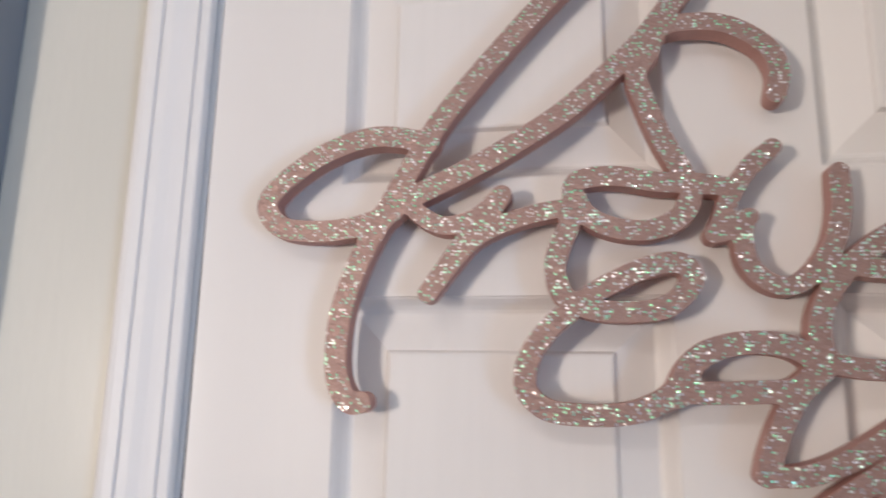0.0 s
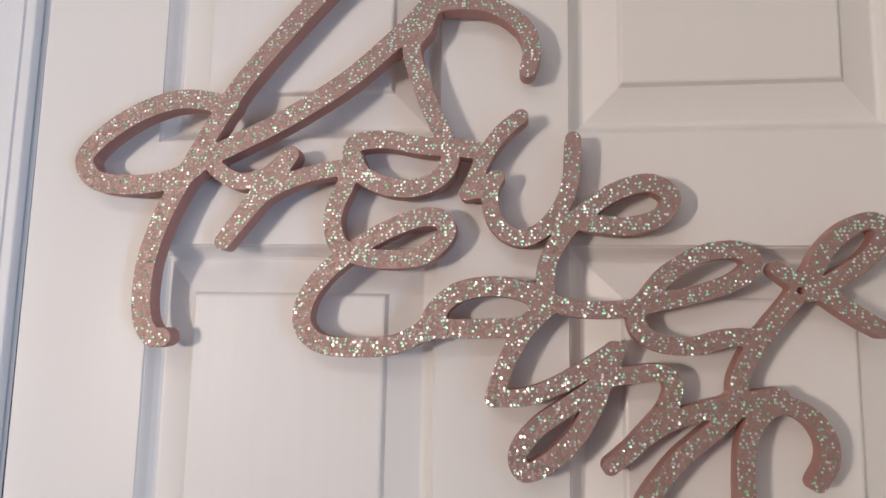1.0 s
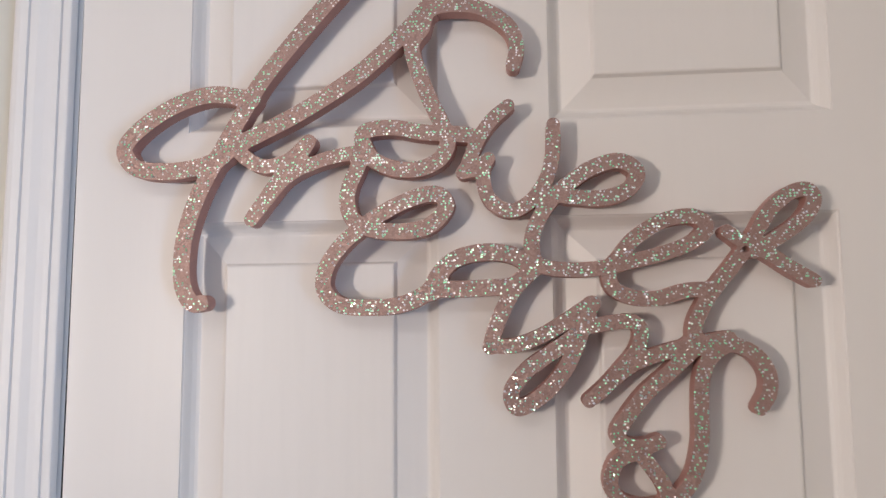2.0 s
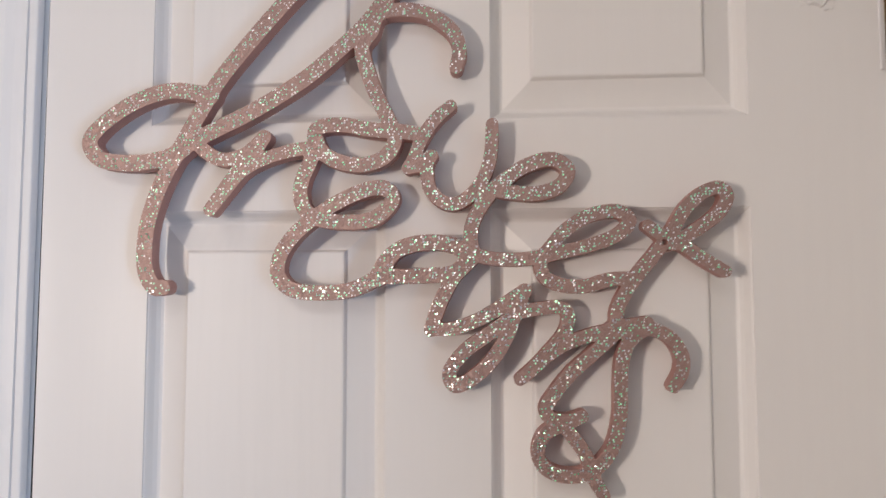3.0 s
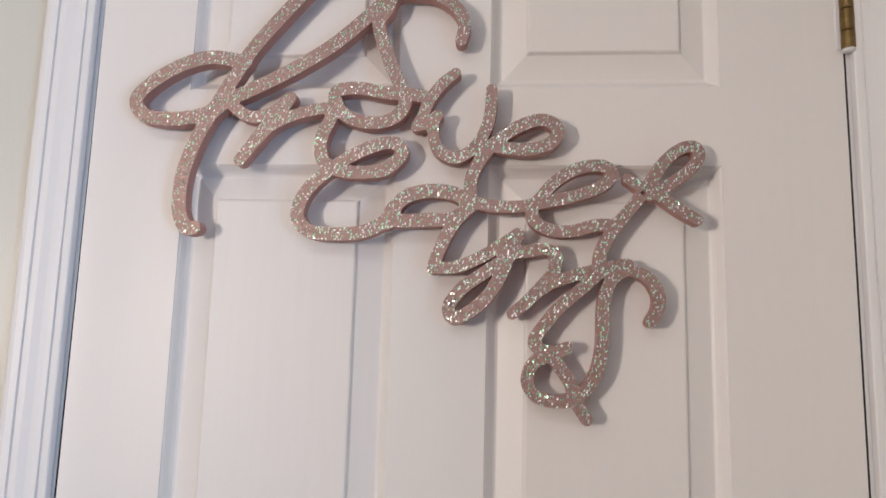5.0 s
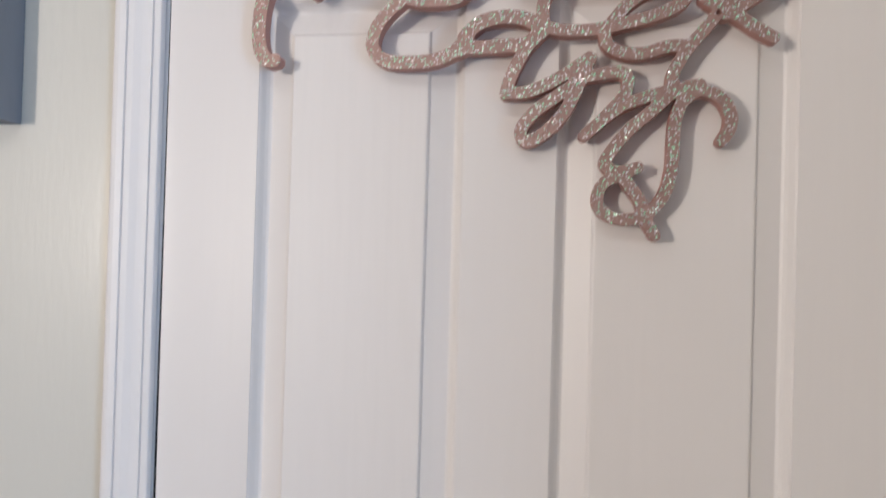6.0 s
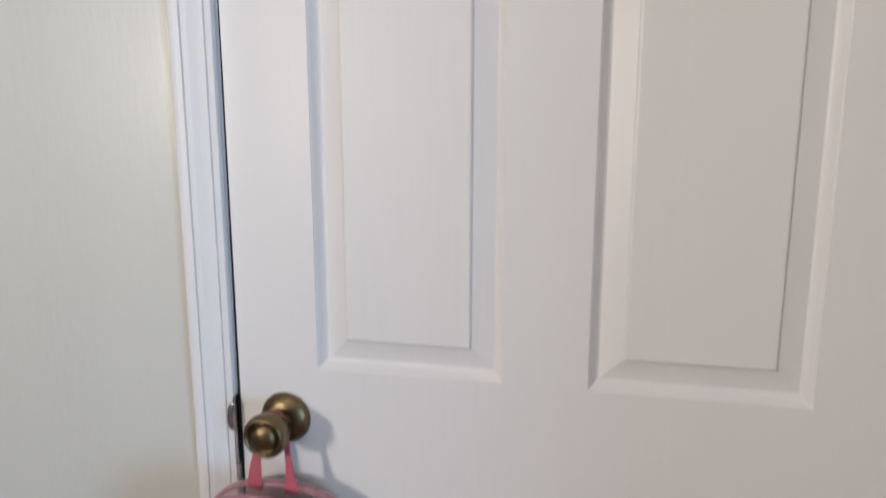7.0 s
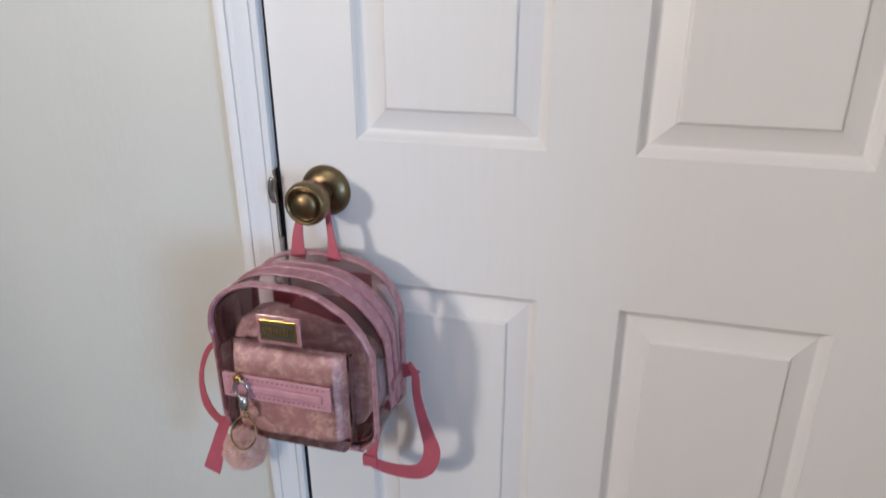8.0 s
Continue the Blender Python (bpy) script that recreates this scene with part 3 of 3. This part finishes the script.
def cut_board(strokes, cell=1.25, blend=2.6):
    """Cuts the joined strokes out of a board: a distance field on a fine grid, then its edge traced cell by cell."""
    lines = [(w * 0.47, np.array([(v.x, v.y) for v in spline([(x, z, 0) for x, z in pts], 2.0)])) for w, pts in strokes]
    every = np.concatenate([p for _, p in lines])
    lo, hi = every.min(0) - 14, every.max(0) + 14
    nx, nz = (np.ceil((hi - lo) / cell)).astype(int) + 1
    gx, gz = lo[0] + cell * np.arange(nx), lo[1] + cell * np.arange(nz)
    field = np.full((nx, nz), 50.0)
    for r, p in lines:
        one = np.full((nx, nz), 50.0)
        run = np.concatenate([[0], np.cumsum(np.hypot(*np.diff(p, axis=0).T))])
        full = r
        for k, (a, b) in enumerate(zip(p, p[1:])):
            r = full * (0.92 + 0.08 * min(1.0, min(run[k], run[-1] - run[k]) / 14))
            i0, i1 = np.searchsorted(gx, [min(a[0], b[0]) - r - 8, max(a[0], b[0]) + r + 8])
            j0, j1 = np.searchsorted(gz, [min(a[1], b[1]) - r - 8, max(a[1], b[1]) + r + 8])
            X, Z = np.meshgrid(gx[i0:i1], gz[j0:j1], indexing="ij")
            d = b - a
            t = np.clip(((X - a[0]) * d[0] + (Z - a[1]) * d[1]) / max(d @ d, 1e-9), 0, 1)
            dist = np.hypot(X - a[0] - t * d[0], Z - a[1] - t * d[1]) - r
            one[i0:i1, j0:j1] = np.minimum(one[i0:i1, j0:j1], dist)
        h = np.clip(0.5 + 0.5 * (field - one) / blend, 0, 1)
        field = field * (1 - h) + one * h - blend * h * (1 - h)
    # nail hole
    X, Z = np.meshgrid(gx, gz, indexing="ij")
    field = np.maximum(field, 3.0 - np.hypot(X - NAIL[0], Z - NAIL[1]))
    ddx, ddz = np.gradient(field, cell)
    size = np.hypot(ddx, ddz) + 1e-6
    ddx, ddz = ddx / size, ddz / size
    verts, index, faces, edges, outward = [], {}, [], [], {}

    def corner(i, j):
        k = ("c", i, j)
        if k not in index:
            index[k] = len(verts)
            verts.append((gx[i], gz[j]))
        return index[k]

    def cross(i, j, i2, j2):
        k = ("e", *sorted(((i, j), (i2, j2))))
        if k not in index:
            f = field[i, j] / (field[i, j] - field[i2, j2])
            index[k] = len(verts)
            verts.append((gx[i] + f * (gx[i2] - gx[i]), gz[j] + f * (gz[j2] - gz[j])))
            outward[index[k]] = (ddx[i, j], ddz[i, j])
        return index[k]

    inside = field < 0
    touched = inside[:-1, :-1] | inside[1:, :-1] | inside[1:, 1:] | inside[:-1, 1:]
    for i, j in zip(*np.nonzero(touched)):
        ring = ((i, j), (i + 1, j), (i + 1, j + 1), (i, j + 1))
        poly, cut = [], []
        for k in range(4):
            a, b = ring[k], ring[(k + 1) % 4]
            if inside[a]:
                poly.append(corner(*a))
            if inside[a] != inside[b]:
                c = cross(*a, *b)
                poly.append(c)
                cut.append((c, inside[a]))
        if len(poly) >= 3:
            faces.append(poly)
        if len(cut) == 2:
            (a, leaving), (b, _) = cut
            edges.append((a, b) if leaving else (b, a))
    return np.array(verts), faces, edges, outward


NAIL = (236, 4)
flat, cells_in, rim_edges, outward = cut_board(STROKES)
sign = thing("script_sign", "rose-gold glitter script lettering sign hung on the door", "wall sign", at=(SIGN_X, 0, SIGN_Z))


def sign_vert(x, z, y):
    return (SIGN_X + x / 1000, y, SIGN_Z + z / 1000)


face_me = bpy.data.meshes.new("glitter_face")
face_me.from_pydata([sign_vert(x, z, SIGN_FRONT) for x, z in flat], [], [list(reversed(f)) for f in cells_in])
face_me.materials.append(GLITTER)
ob = new("glitter_face", face_me)
ob.parent, ob.location = sign, -sign.location
ob["label"] = "sparkling rose glitter face"
ev, ef, known = [], [], {}
for a, b in rim_edges:
    for k in (a, b):
        if k not in known:
            known[k] = len(ev)
            x, z = flat[k]
            ox, oz = outward[k]
            for grow, y in ((0, SIGN_FRONT), (0.15, SIGN_FRONT + 0.0001), (0.25, SIGN_FRONT + 0.0004), (0.25, SIGN_BACK)):
                ev.append(sign_vert(x + ox * grow, z + oz * grow, y))
    p, q = known[a], known[b]
    for s in range(3):
        ef.append((p + s, q + s, q + s + 1, p + s + 1))
edge_me = bpy.data.meshes.new("board_edge")
edge_me.from_pydata(ev, [], ef)
edge_me.materials.append(SIGN_EDGE)
for f in edge_me.polygons:
    f.use_smooth = True
ob = new("board_edge", edge_me)
ob.parent, ob.location = sign, -sign.location
ob["label"] = "smooth dusky rose cut edge"
back_me = bpy.data.meshes.new("board_back")
back_me.from_pydata([sign_vert(x, z, SIGN_BACK) for x, z in flat], [], cells_in)
back_me.materials.append(SIGN_EDGE)
ob = new("board_back", back_me)
ob.parent, ob.location = sign, -sign.location
for x, z in ((-52, 190), (64, -6), (195, -76), (-207, 94)):
    bm = lathe([(0.004, SIGN_BACK + 0.0002), (0.004, -0.0002)], (SIGN_X + x / 1000, 0, SIGN_Z + z / 1000), 16)
    part("mounting_pad", bm, SIGN_EDGE, sign, "small pad behind the board")

# ---------- mini backpack on the knob ----------
BX, BB, BF = -0.330, -0.034, -0.138         # middle, back and front
bag = thing("mini_backpack", "clear pink vinyl mini backpack hung on the door knob", "backpack", at=(BX, BB, 0.62))


def arch(half, top, bottom, corner=0.03, shoulder=0.085, steps=18, tilt=0.0):
    """Outline of the bag seen from the front: rounded bottom corners and an arched top."""
    pts = []
    for i in range(7):
        a = math.pi + 0.5 * math.pi * i / 6
        pts.append((-half + corner + corner * math.cos(a), bottom + corner + corner * math.sin(a)))
    for i in range(7):
        a = 1.5 * math.pi + 0.5 * math.pi * i / 6
        pts.append((half - corner + corner * math.cos(a), bottom + corner + corner * math.sin(a)))
    for i in range(steps + 1):
        a = math.pi * i / steps
        c, s = math.cos(a), math.sin(a)
        pts.append((half * math.copysign(abs(c) ** 0.85, c), top - shoulder + shoulder * s ** 0.85))
    return [(x, z + tilt * x) for x, z in pts]


def loop3(outline, y, lean=0.0):
    return [(BX + x, y + lean * (z - 0.63), z) for x, z in outline]


def panel(points, centre=None, bulge=0.0):
    bm = bmesh.new()
    c = Vector((sum(p[0] for p in points) / len(points), sum(p[1] for p in points) / len(points), sum(p[2] for p in points) / len(points)))
    rings = []
    for s in (1.0, 0.8, 0.55, 0.25):
        rings.append([bm.verts.new(c + s * (Vector(p) - c) + Vector((0, -bulge * (1 - s * s), 0))) for p in points])
    n = len(points)
    for a, b in zip(rings, rings[1:]):
        for k in range(n):
            bm.faces.new((a[k], a[(k + 1) % n], b[(k + 1) % n], b[k]))
    bm.faces.new(rings[-1])
    return bm


def band(outline_a, outline_b, i0=0, i1=None):
    bm = bmesh.new()
    rows = []
    for s in (0.0, 0.33, 0.66, 1.0):
        rows.append([bm.verts.new(Vector(a).lerp(Vector(b), s)) for a, b in zip(outline_a[i0:i1], outline_b[i0:i1])])
    n = len(rows[0])
    for a, b in zip(rows, rows[1:]):
        for k in range(n - 1):
            bm.faces.new((a[k], a[k + 1], b[k + 1], b[k]))
    return bm


OUT_F, OUT_B = arch(0.103, 0.838, 0.628), arch(0.105, 0.843, 0.626)
F, B = loop3(OUT_F, BF), loop3(OUT_B, BB - 0.006)
F = [(x - 0.016 * max(0.0, (z - 0.749) / 0.085), y, z) for x, y, z in F]
F = [tuple(Vector(p) + 0.0016 * noise.noise_vector(Vector(p) * 38)) for p in F]


def between(s):
    return [tuple(Vector(b).lerp(Vector(f), s)) for f, b in zip(F, B)]


part("back_panel", panel(B), VINYL, bag, "clear pink back vinyl")
part("front_panel", panel(F, bulge=0.004), VINYL, bag, "clear pink front vinyl", smooth=True)
part("side_gusset", band(B + B[:1], F + F[:1]), VINYL, bag, "clear pink side vinyl", smooth=True)
part("base", panel([(x, y, z + 0.002) for x, y, z in ((BX - 0.075, BB, 0.628), (BX + 0.075, BB, 0.628), (BX + 0.075, BF, 0.628), (BX - 0.075, BF, 0.628))]), LINING, bag)
part("front_binding", tube(F, 0.0032, closed=True, squash=2.1), PINK_TRIM, bag, smooth=True)
loop_f = spline(F, 0.004, closed=True)
seam = box(-0.0014, 0.0014, -0.0003, 0.0003, -0.0004, 0.0004)
seam_me = mesh_of("stitch", seam, STITCH)
binding = [o for o in bag.children if o.name.startswith("front_binding")][0]
for i in range(0, len(loop_f), 2):
    a, b = loop_f[i], loop_f[(i + 1) % len(loop_f)]
    d = (b - a).normalized()
    ob = new("stitch", seam_me)
    ob.parent = binding
    inward = Vector((-(a.x - BX), 0, -(a.z - 0.73))).normalized()
    ob.matrix_local = Matrix.Translation(a + Vector((0, -0.0056, 0)) + inward * 0.0002) @ pose(0, 0, 0, 0, -math.degrees(math.atan2(d.z, d.x)), 0)
part("inner_binding", tube([(BX + (x - BX) * 0.955, y + 0.008, 0.73 + (z - 0.73) * 0.955) for x, y, z in F], 0.0018, closed=True, squash=2.0), PINK_TRIM, bag, smooth=True)
part("back_binding", tube(B, 0.0030, closed=True, squash=2.8), PINK_TRIM, bag, smooth=True)


def over(s, grow=0.0):
    """The arch at a share s of the bag's depth, open at the bottom."""
    c = [tuple(Vector(b).lerp(Vector(f), s - (0.22 * min(1, max(0, (0.80 - f[2]) / 0.1)) if f[0] > BX else 0))) for f, b in zip(F, B)]
    return [(x + (x - BX) * grow, y, z + (z - 0.73) * grow) for x, y, z in c[13:] + c[:1]]


part("zip_tape", band(over(0.36, 0.012), over(0.52, 0.016)), ZIP_TAPE, bag, "mauve zip tape over the arch", smooth=True)
part("zip_tape", band(over(0.55, 0.016), over(0.74, 0.012)), ZIP_TAPE, bag, "mauve zip tape over the arch", smooth=True)
part("zip_coil", tube(over(0.535, 0.02), 0.0022), PINK_TRIM, bag, smooth=True)
for q in (0.36, 0.74):
    part("zip_piping", tube(over(q, 0.012), 0.0016), PINK_TRIM, bag, smooth=True)
e = over(0.55, 0.02)[0]
part("zip_end", box(e[0] - 0.002, e[0] + 0.003, e[1] - 0.016, e[1] + 0.016, 0.684, 0.698, bevel=0.001), PINK_TRIM, bag, "pink zip end tab")
part("strap_anchor", box(-0.403, -0.364, BB - 0.012, BB - 0.009, 0.757, 0.792, bevel=0.001), WEBBING, bag, "red-pink strap stitched behind")
part("strap_anchor", box(-0.296, -0.262, BB - 0.012, BB - 0.009, 0.762, 0.822, bevel=0.001), WEBBING, bag, "red-pink strap stitched behind")

# dark plum sheet paints the shaded inside of the bag above the pouch
part("inner_shade", panel([(BX + 0.022 + x, -0.070, z) for x, z in arch(0.076, 0.800, 0.650)]), PLUM_SHADE, bag, "dark plum sheet standing in for shade inside the bag")
# crumpled pale bluish lump inside the right gusset
bm = bmesh.new()
bmesh.ops.create_icosphere(bm, subdivisions=4, radius=0.021)
for v in bm.verts:
    v.co = Vector((v.co.x * 0.45, v.co.y * 0.9, v.co.z * 1.4)) * (1 + 0.35 * noise.noise(v.co * 80)) + Vector((BX + 0.093, -0.088, 0.700))
part("gusset_lump", bm, PALE_LUMP, bag, "crumpled pale lump inside the right gusset")

# soft marbled pouch that fills the lower bag
bm = bmesh.new()
bmesh.ops.create_icosphere(bm, subdivisions=5, radius=1)
for v in bm.verts:
    f = [math.copysign(abs(t) ** 0.48, t) for t in v.co]
    co = Vector((BX - 0.003 + 0.092 * f[0], -0.088 + 0.047 * f[1], 0.712 + (0.055 if f[2] > 0 else 0.078) * f[2]))
    co += v.co * (0.0035 * noise.noise(co * 45) + 0.0015 * noise.noise(co * 130))
    co.z -= 0.020 * max(0, f[2]) * (co.x - BX) / 0.1
    v.co = co
part("pouch", bm, POCKET, bag, "soft rose marbled pouch inside the clear bag", smooth=True)

# front pocket: marbled filling under a clear vinyl box, zip strip and plate
px0, px1, pz0, pz1, py = BX - 0.080, BX + 0.076, 0.640, 0.768, -0.168
bm = bmesh.new()
NU, NV = 26, 22
gridv = []
for j in range(NV + 1):
    v = j / NV
    row = []
    for i in range(NU + 1):
        u = i / NU
        round_u = 1 - abs(2 * u - 1) ** 6
        round_v = (1 - max(0, (v - 0.72) / 0.28) ** 2.4) * (1 - max(0, (0.10 - v) / 0.10) ** 3)
        y = BF - 0.004 - (0.022 * round_u ** 0.5) * max(0.0, round_v) ** 0.6
        y += 0.0022 * noise.noise(Vector((u * 6, v * 5, 1.3))) + 0.001 * noise.noise(Vector((u * 17, v * 14, 4.3)))
        row.append(bm.verts.new((px0 + 0.004 + (px1 - px0 - 0.008) * u, y, pz0 + 0.003 + (pz1 - pz0 - 0.006) * v)))
    gridv.append(row)
for a, b in zip(gridv, gridv[1:]):
    for i in range(NU):
        bm.faces.new((a[i], a[i + 1], b[i + 1], b[i]))
pocket = part("front_pocket", bm, POCKET, bag, "rose marbled front pocket under clear vinyl", smooth=True)
shell = box(px0, px1, py, BF - 0.003, pz0, pz1, bevel=0.006, seg=8)
part("pocket_vinyl", shell, TIGHT_VINYL, pocket, "glossy clear pocket cover")
part("pocket_piping", tube([(px1 + 0.001, BF - 0.004, pz1 - 0.004), (px1 + 0.001, BF - 0.004, pz0 + 0.008), (px1 - 0.008, BF - 0.004, pz0 - 0.001), (px0 + 0.008, BF - 0.004, pz0 - 0.001), (px0 - 0.001, BF - 0.004, pz0 + 0.008), (px0 - 0.001, BF - 0.004, pz1 - 0.004)], 0.0016), VINYL, pocket, smooth=True)
zy = py - 0.0035
part("pocket_zip", box(px0 + 0.002, px1 - 0.014, zy, zy + 0.004, 0.700, 0.733, bevel=0.0012), ZIP_PINK, bag, "pink zip strip with stitching")
part("pocket_coil", box(px0 + 0.018, px1 - 0.024, zy - 0.0028, zy + 0.0005, 0.7105, 0.7225, bevel=0.0026), ZIP_PINK, bag)
for zz in (0.7055, 0.7285):
    for i in range(20):
        x = px0 + 0.010 + i * 0.0064
        part("stitch", box(x, x + 0.0028, zy - 0.0005, zy + 0.0004, zz - 0.0005, zz + 0.0005), STITCH, pocket)

patch = part("label_patch", box(BX - 0.030, BX + 0.026, -0.1605, -0.1580, 0.775, 0.812, bevel=0.0010), PINK_TRIM, bag, "pink patch under a plate")
part("plate", box(BX - 0.025, BX + 0.021, -0.1622, -0.1604, 0.780, 0.807, bevel=0.0005), GOLD, patch, "small gold name plate with unreadable writing")
part("plate_field", box(BX - 0.0225, BX + 0.0185, -0.1626, -0.1621, 0.7835, 0.8025), PLATE_INK, patch)
for i in range(9):
    x = BX - 0.0195 + i * 0.0041
    part("bar", box(x, x + 0.0026, -0.1630, -0.1625, 0.7885, 0.7985), GOLD, patch)

# hanging loop over the knob neck
part("hanging_loop", ribbon([(-0.3585, -0.050, 0.837), (-0.3570, -0.047, 0.872), (-0.3520, -0.038, 0.905), (-0.3450, -0.034, 0.926), (-0.3365, -0.032, 0.930), (-0.3280, -0.034, 0.926), (-0.3205, -0.038, 0.905), (-0.3130, -0.047, 0.875), (-0.3085, -0.050, 0.837)],
                            (0.021, 0.015, 0.009, 0.009, 0.010, 0.009, 0.007, 0.010, 0.020)), WEBBING, bag, "red-pink hanging loop")

# shoulder straps
part("shoulder_strap", ribbon([(-0.214, -0.050, 0.704), (-0.204, -0.054, 0.690), (-0.202, -0.055, 0.662), (-0.196, -0.056, 0.632), (-0.188, -0.056, 0.602), (-0.182, -0.055, 0.574), (-0.188, -0.055, 0.548), (-0.204, -0.055, 0.533), (-0.236, -0.056, 0.530), (-0.268, -0.056, 0.535)],
                              (0.008, 0.011, 0.012, 0.015, 0.019, 0.024, 0.024, 0.022, 0.020, 0.018)), WEBBING, bag, "loose red-pink webbing strap")
part("strap_tab", panel([(-0.232, -0.046, 0.704), (-0.196, -0.052, 0.694), (-0.224, -0.046, 0.676)], bulge=0.001), WEBBING, bag)
part("strap_tab", box(-0.283, -0.262, -0.060, -0.052, 0.530, 0.548, bevel=0.002), WEBBING, bag)
part("strap_tab", ribbon([(-0.272, -0.056, 0.540), (-0.262, -0.054, 0.585), (-0.245, -0.046, 0.632)], (0.016, 0.012, 0.010)), WEBBING, bag)
part("shoulder_strap", ribbon([(-0.440, -0.085, 0.742), (-0.461, -0.100, 0.726), (-0.477, -0.100, 0.710), (-0.490, -0.100, 0.682), (-0.495, -0.100, 0.654), (-0.492, -0.100, 0.624), (-0.480, -0.100, 0.604), (-0.462, -0.100, 0.598), (-0.440, -0.095, 0.640)],
                              (0.006, 0.008, 0.007, 0.006, 0.008, 0.013, 0.014, 0.012, 0.008)), WEBBING, bag, "loose red-pink webbing strap")
part("strap_tail", ribbon([(-0.462, -0.102, 0.606), (-0.474, -0.102, 0.580), (-0.484, -0.102, 0.552), (-0.494, -0.102, 0.524), (-0.500, -0.102, 0.508)], (0.014, 0.016, 0.019, 0.024, 0.026)), WEBBING, bag, "webbing strap end")

# key charm on the zip pull
charm = thing("pompom_charm", "peach pompom key charm clipped to the backpack zip", "key charm", at=(-0.387, -0.175, 0.63))
part("zip_pull", lathe([(0.0030, 0.0), (0.0055, -0.001), (0.0055, -0.006), (0.0035, -0.008)], (-0.384, zy, 0.730), 20), GOLD, charm, "small gold zip pull", smooth=True)
CY = zy - 0.006
part("clasp_loop", tube([(-0.3800 + 0.0095 * math.cos(a), CY, 0.7170 + 0.0115 * math.sin(a)) for a in (2 * math.pi * k / 14 for k in range(14))], 0.0018, 0.002, closed=True), CHROME, charm, "silver clasp", smooth=True)
part("clasp_body", lathe([(0.002, -0.022), (0.0048, -0.019), (0.0060, -0.011), (0.0045, -0.002), (0.002, 0)], (-0.3785, CY, 0.7085), 20, "z"), CHROME, charm, smooth=True)
for k in range(2):
    z = 0.6855 - 0.0050 * k
    part("chain_link", tube([(-0.3770 + 0.0022 * math.cos(a), CY + (0.0022 * math.cos(a) if k % 2 else 0), z + 0.0038 * math.sin(a)) for a in (2 * math.pi * j / 10 for j in range(10))], 0.0008, 0.0015, closed=True, sides=6), GOLD, charm, smooth=True)
part("key_ring", tube([(-0.3755 + 0.0165 * math.cos(a), CY - 0.004 - 0.009 * (1 - math.sin(a)), 0.6645 + 0.0165 * math.sin(a)) for a in (2 * math.pi * k / 24 for k in range(24))], 0.0012, 0.003, closed=True), BRASS, charm, "brass split ring", smooth=True)
bm = bmesh.new()
rng = random.Random(11)
pc = Vector((-0.3870, CY + 0.004, 0.628))
bmesh.ops.create_icosphere(bm, subdivisions=3, radius=0.0245, matrix=Matrix.Translation(pc))
for v in bm.verts:
    v.co = pc + (v.co - pc) * (1 + 0.12 * noise.noise(v.co * 120))
for i in range(15000):
    d = Vector((rng.gauss(0, 1), rng.gauss(0, 1), rng.gauss(0, 1))).normalized()
    side = d.orthogonal().normalized()
    side = (side * math.cos(i) + d.cross(side) * math.sin(i)) * 0.00045
    clump = noise.noise_vector(d * 3.2) * 0.0035
    bend = Vector((rng.uniform(-1, 1), rng.uniform(-1, 1), rng.uniform(-1.2, 0.6))) * 0.0009 + clump
    tip = pc + d * rng.uniform(0.0272, 0.0288) + bend
    root = pc + d * 0.021
    bm.faces.new([bm.verts.new(q) for q in (root - side, root + side, (root + tip) / 2 + side * 0.8 + bend * 0.2, tip)])
part("pompom", bm, FLUFF, charm, "fluffy peach pompom")
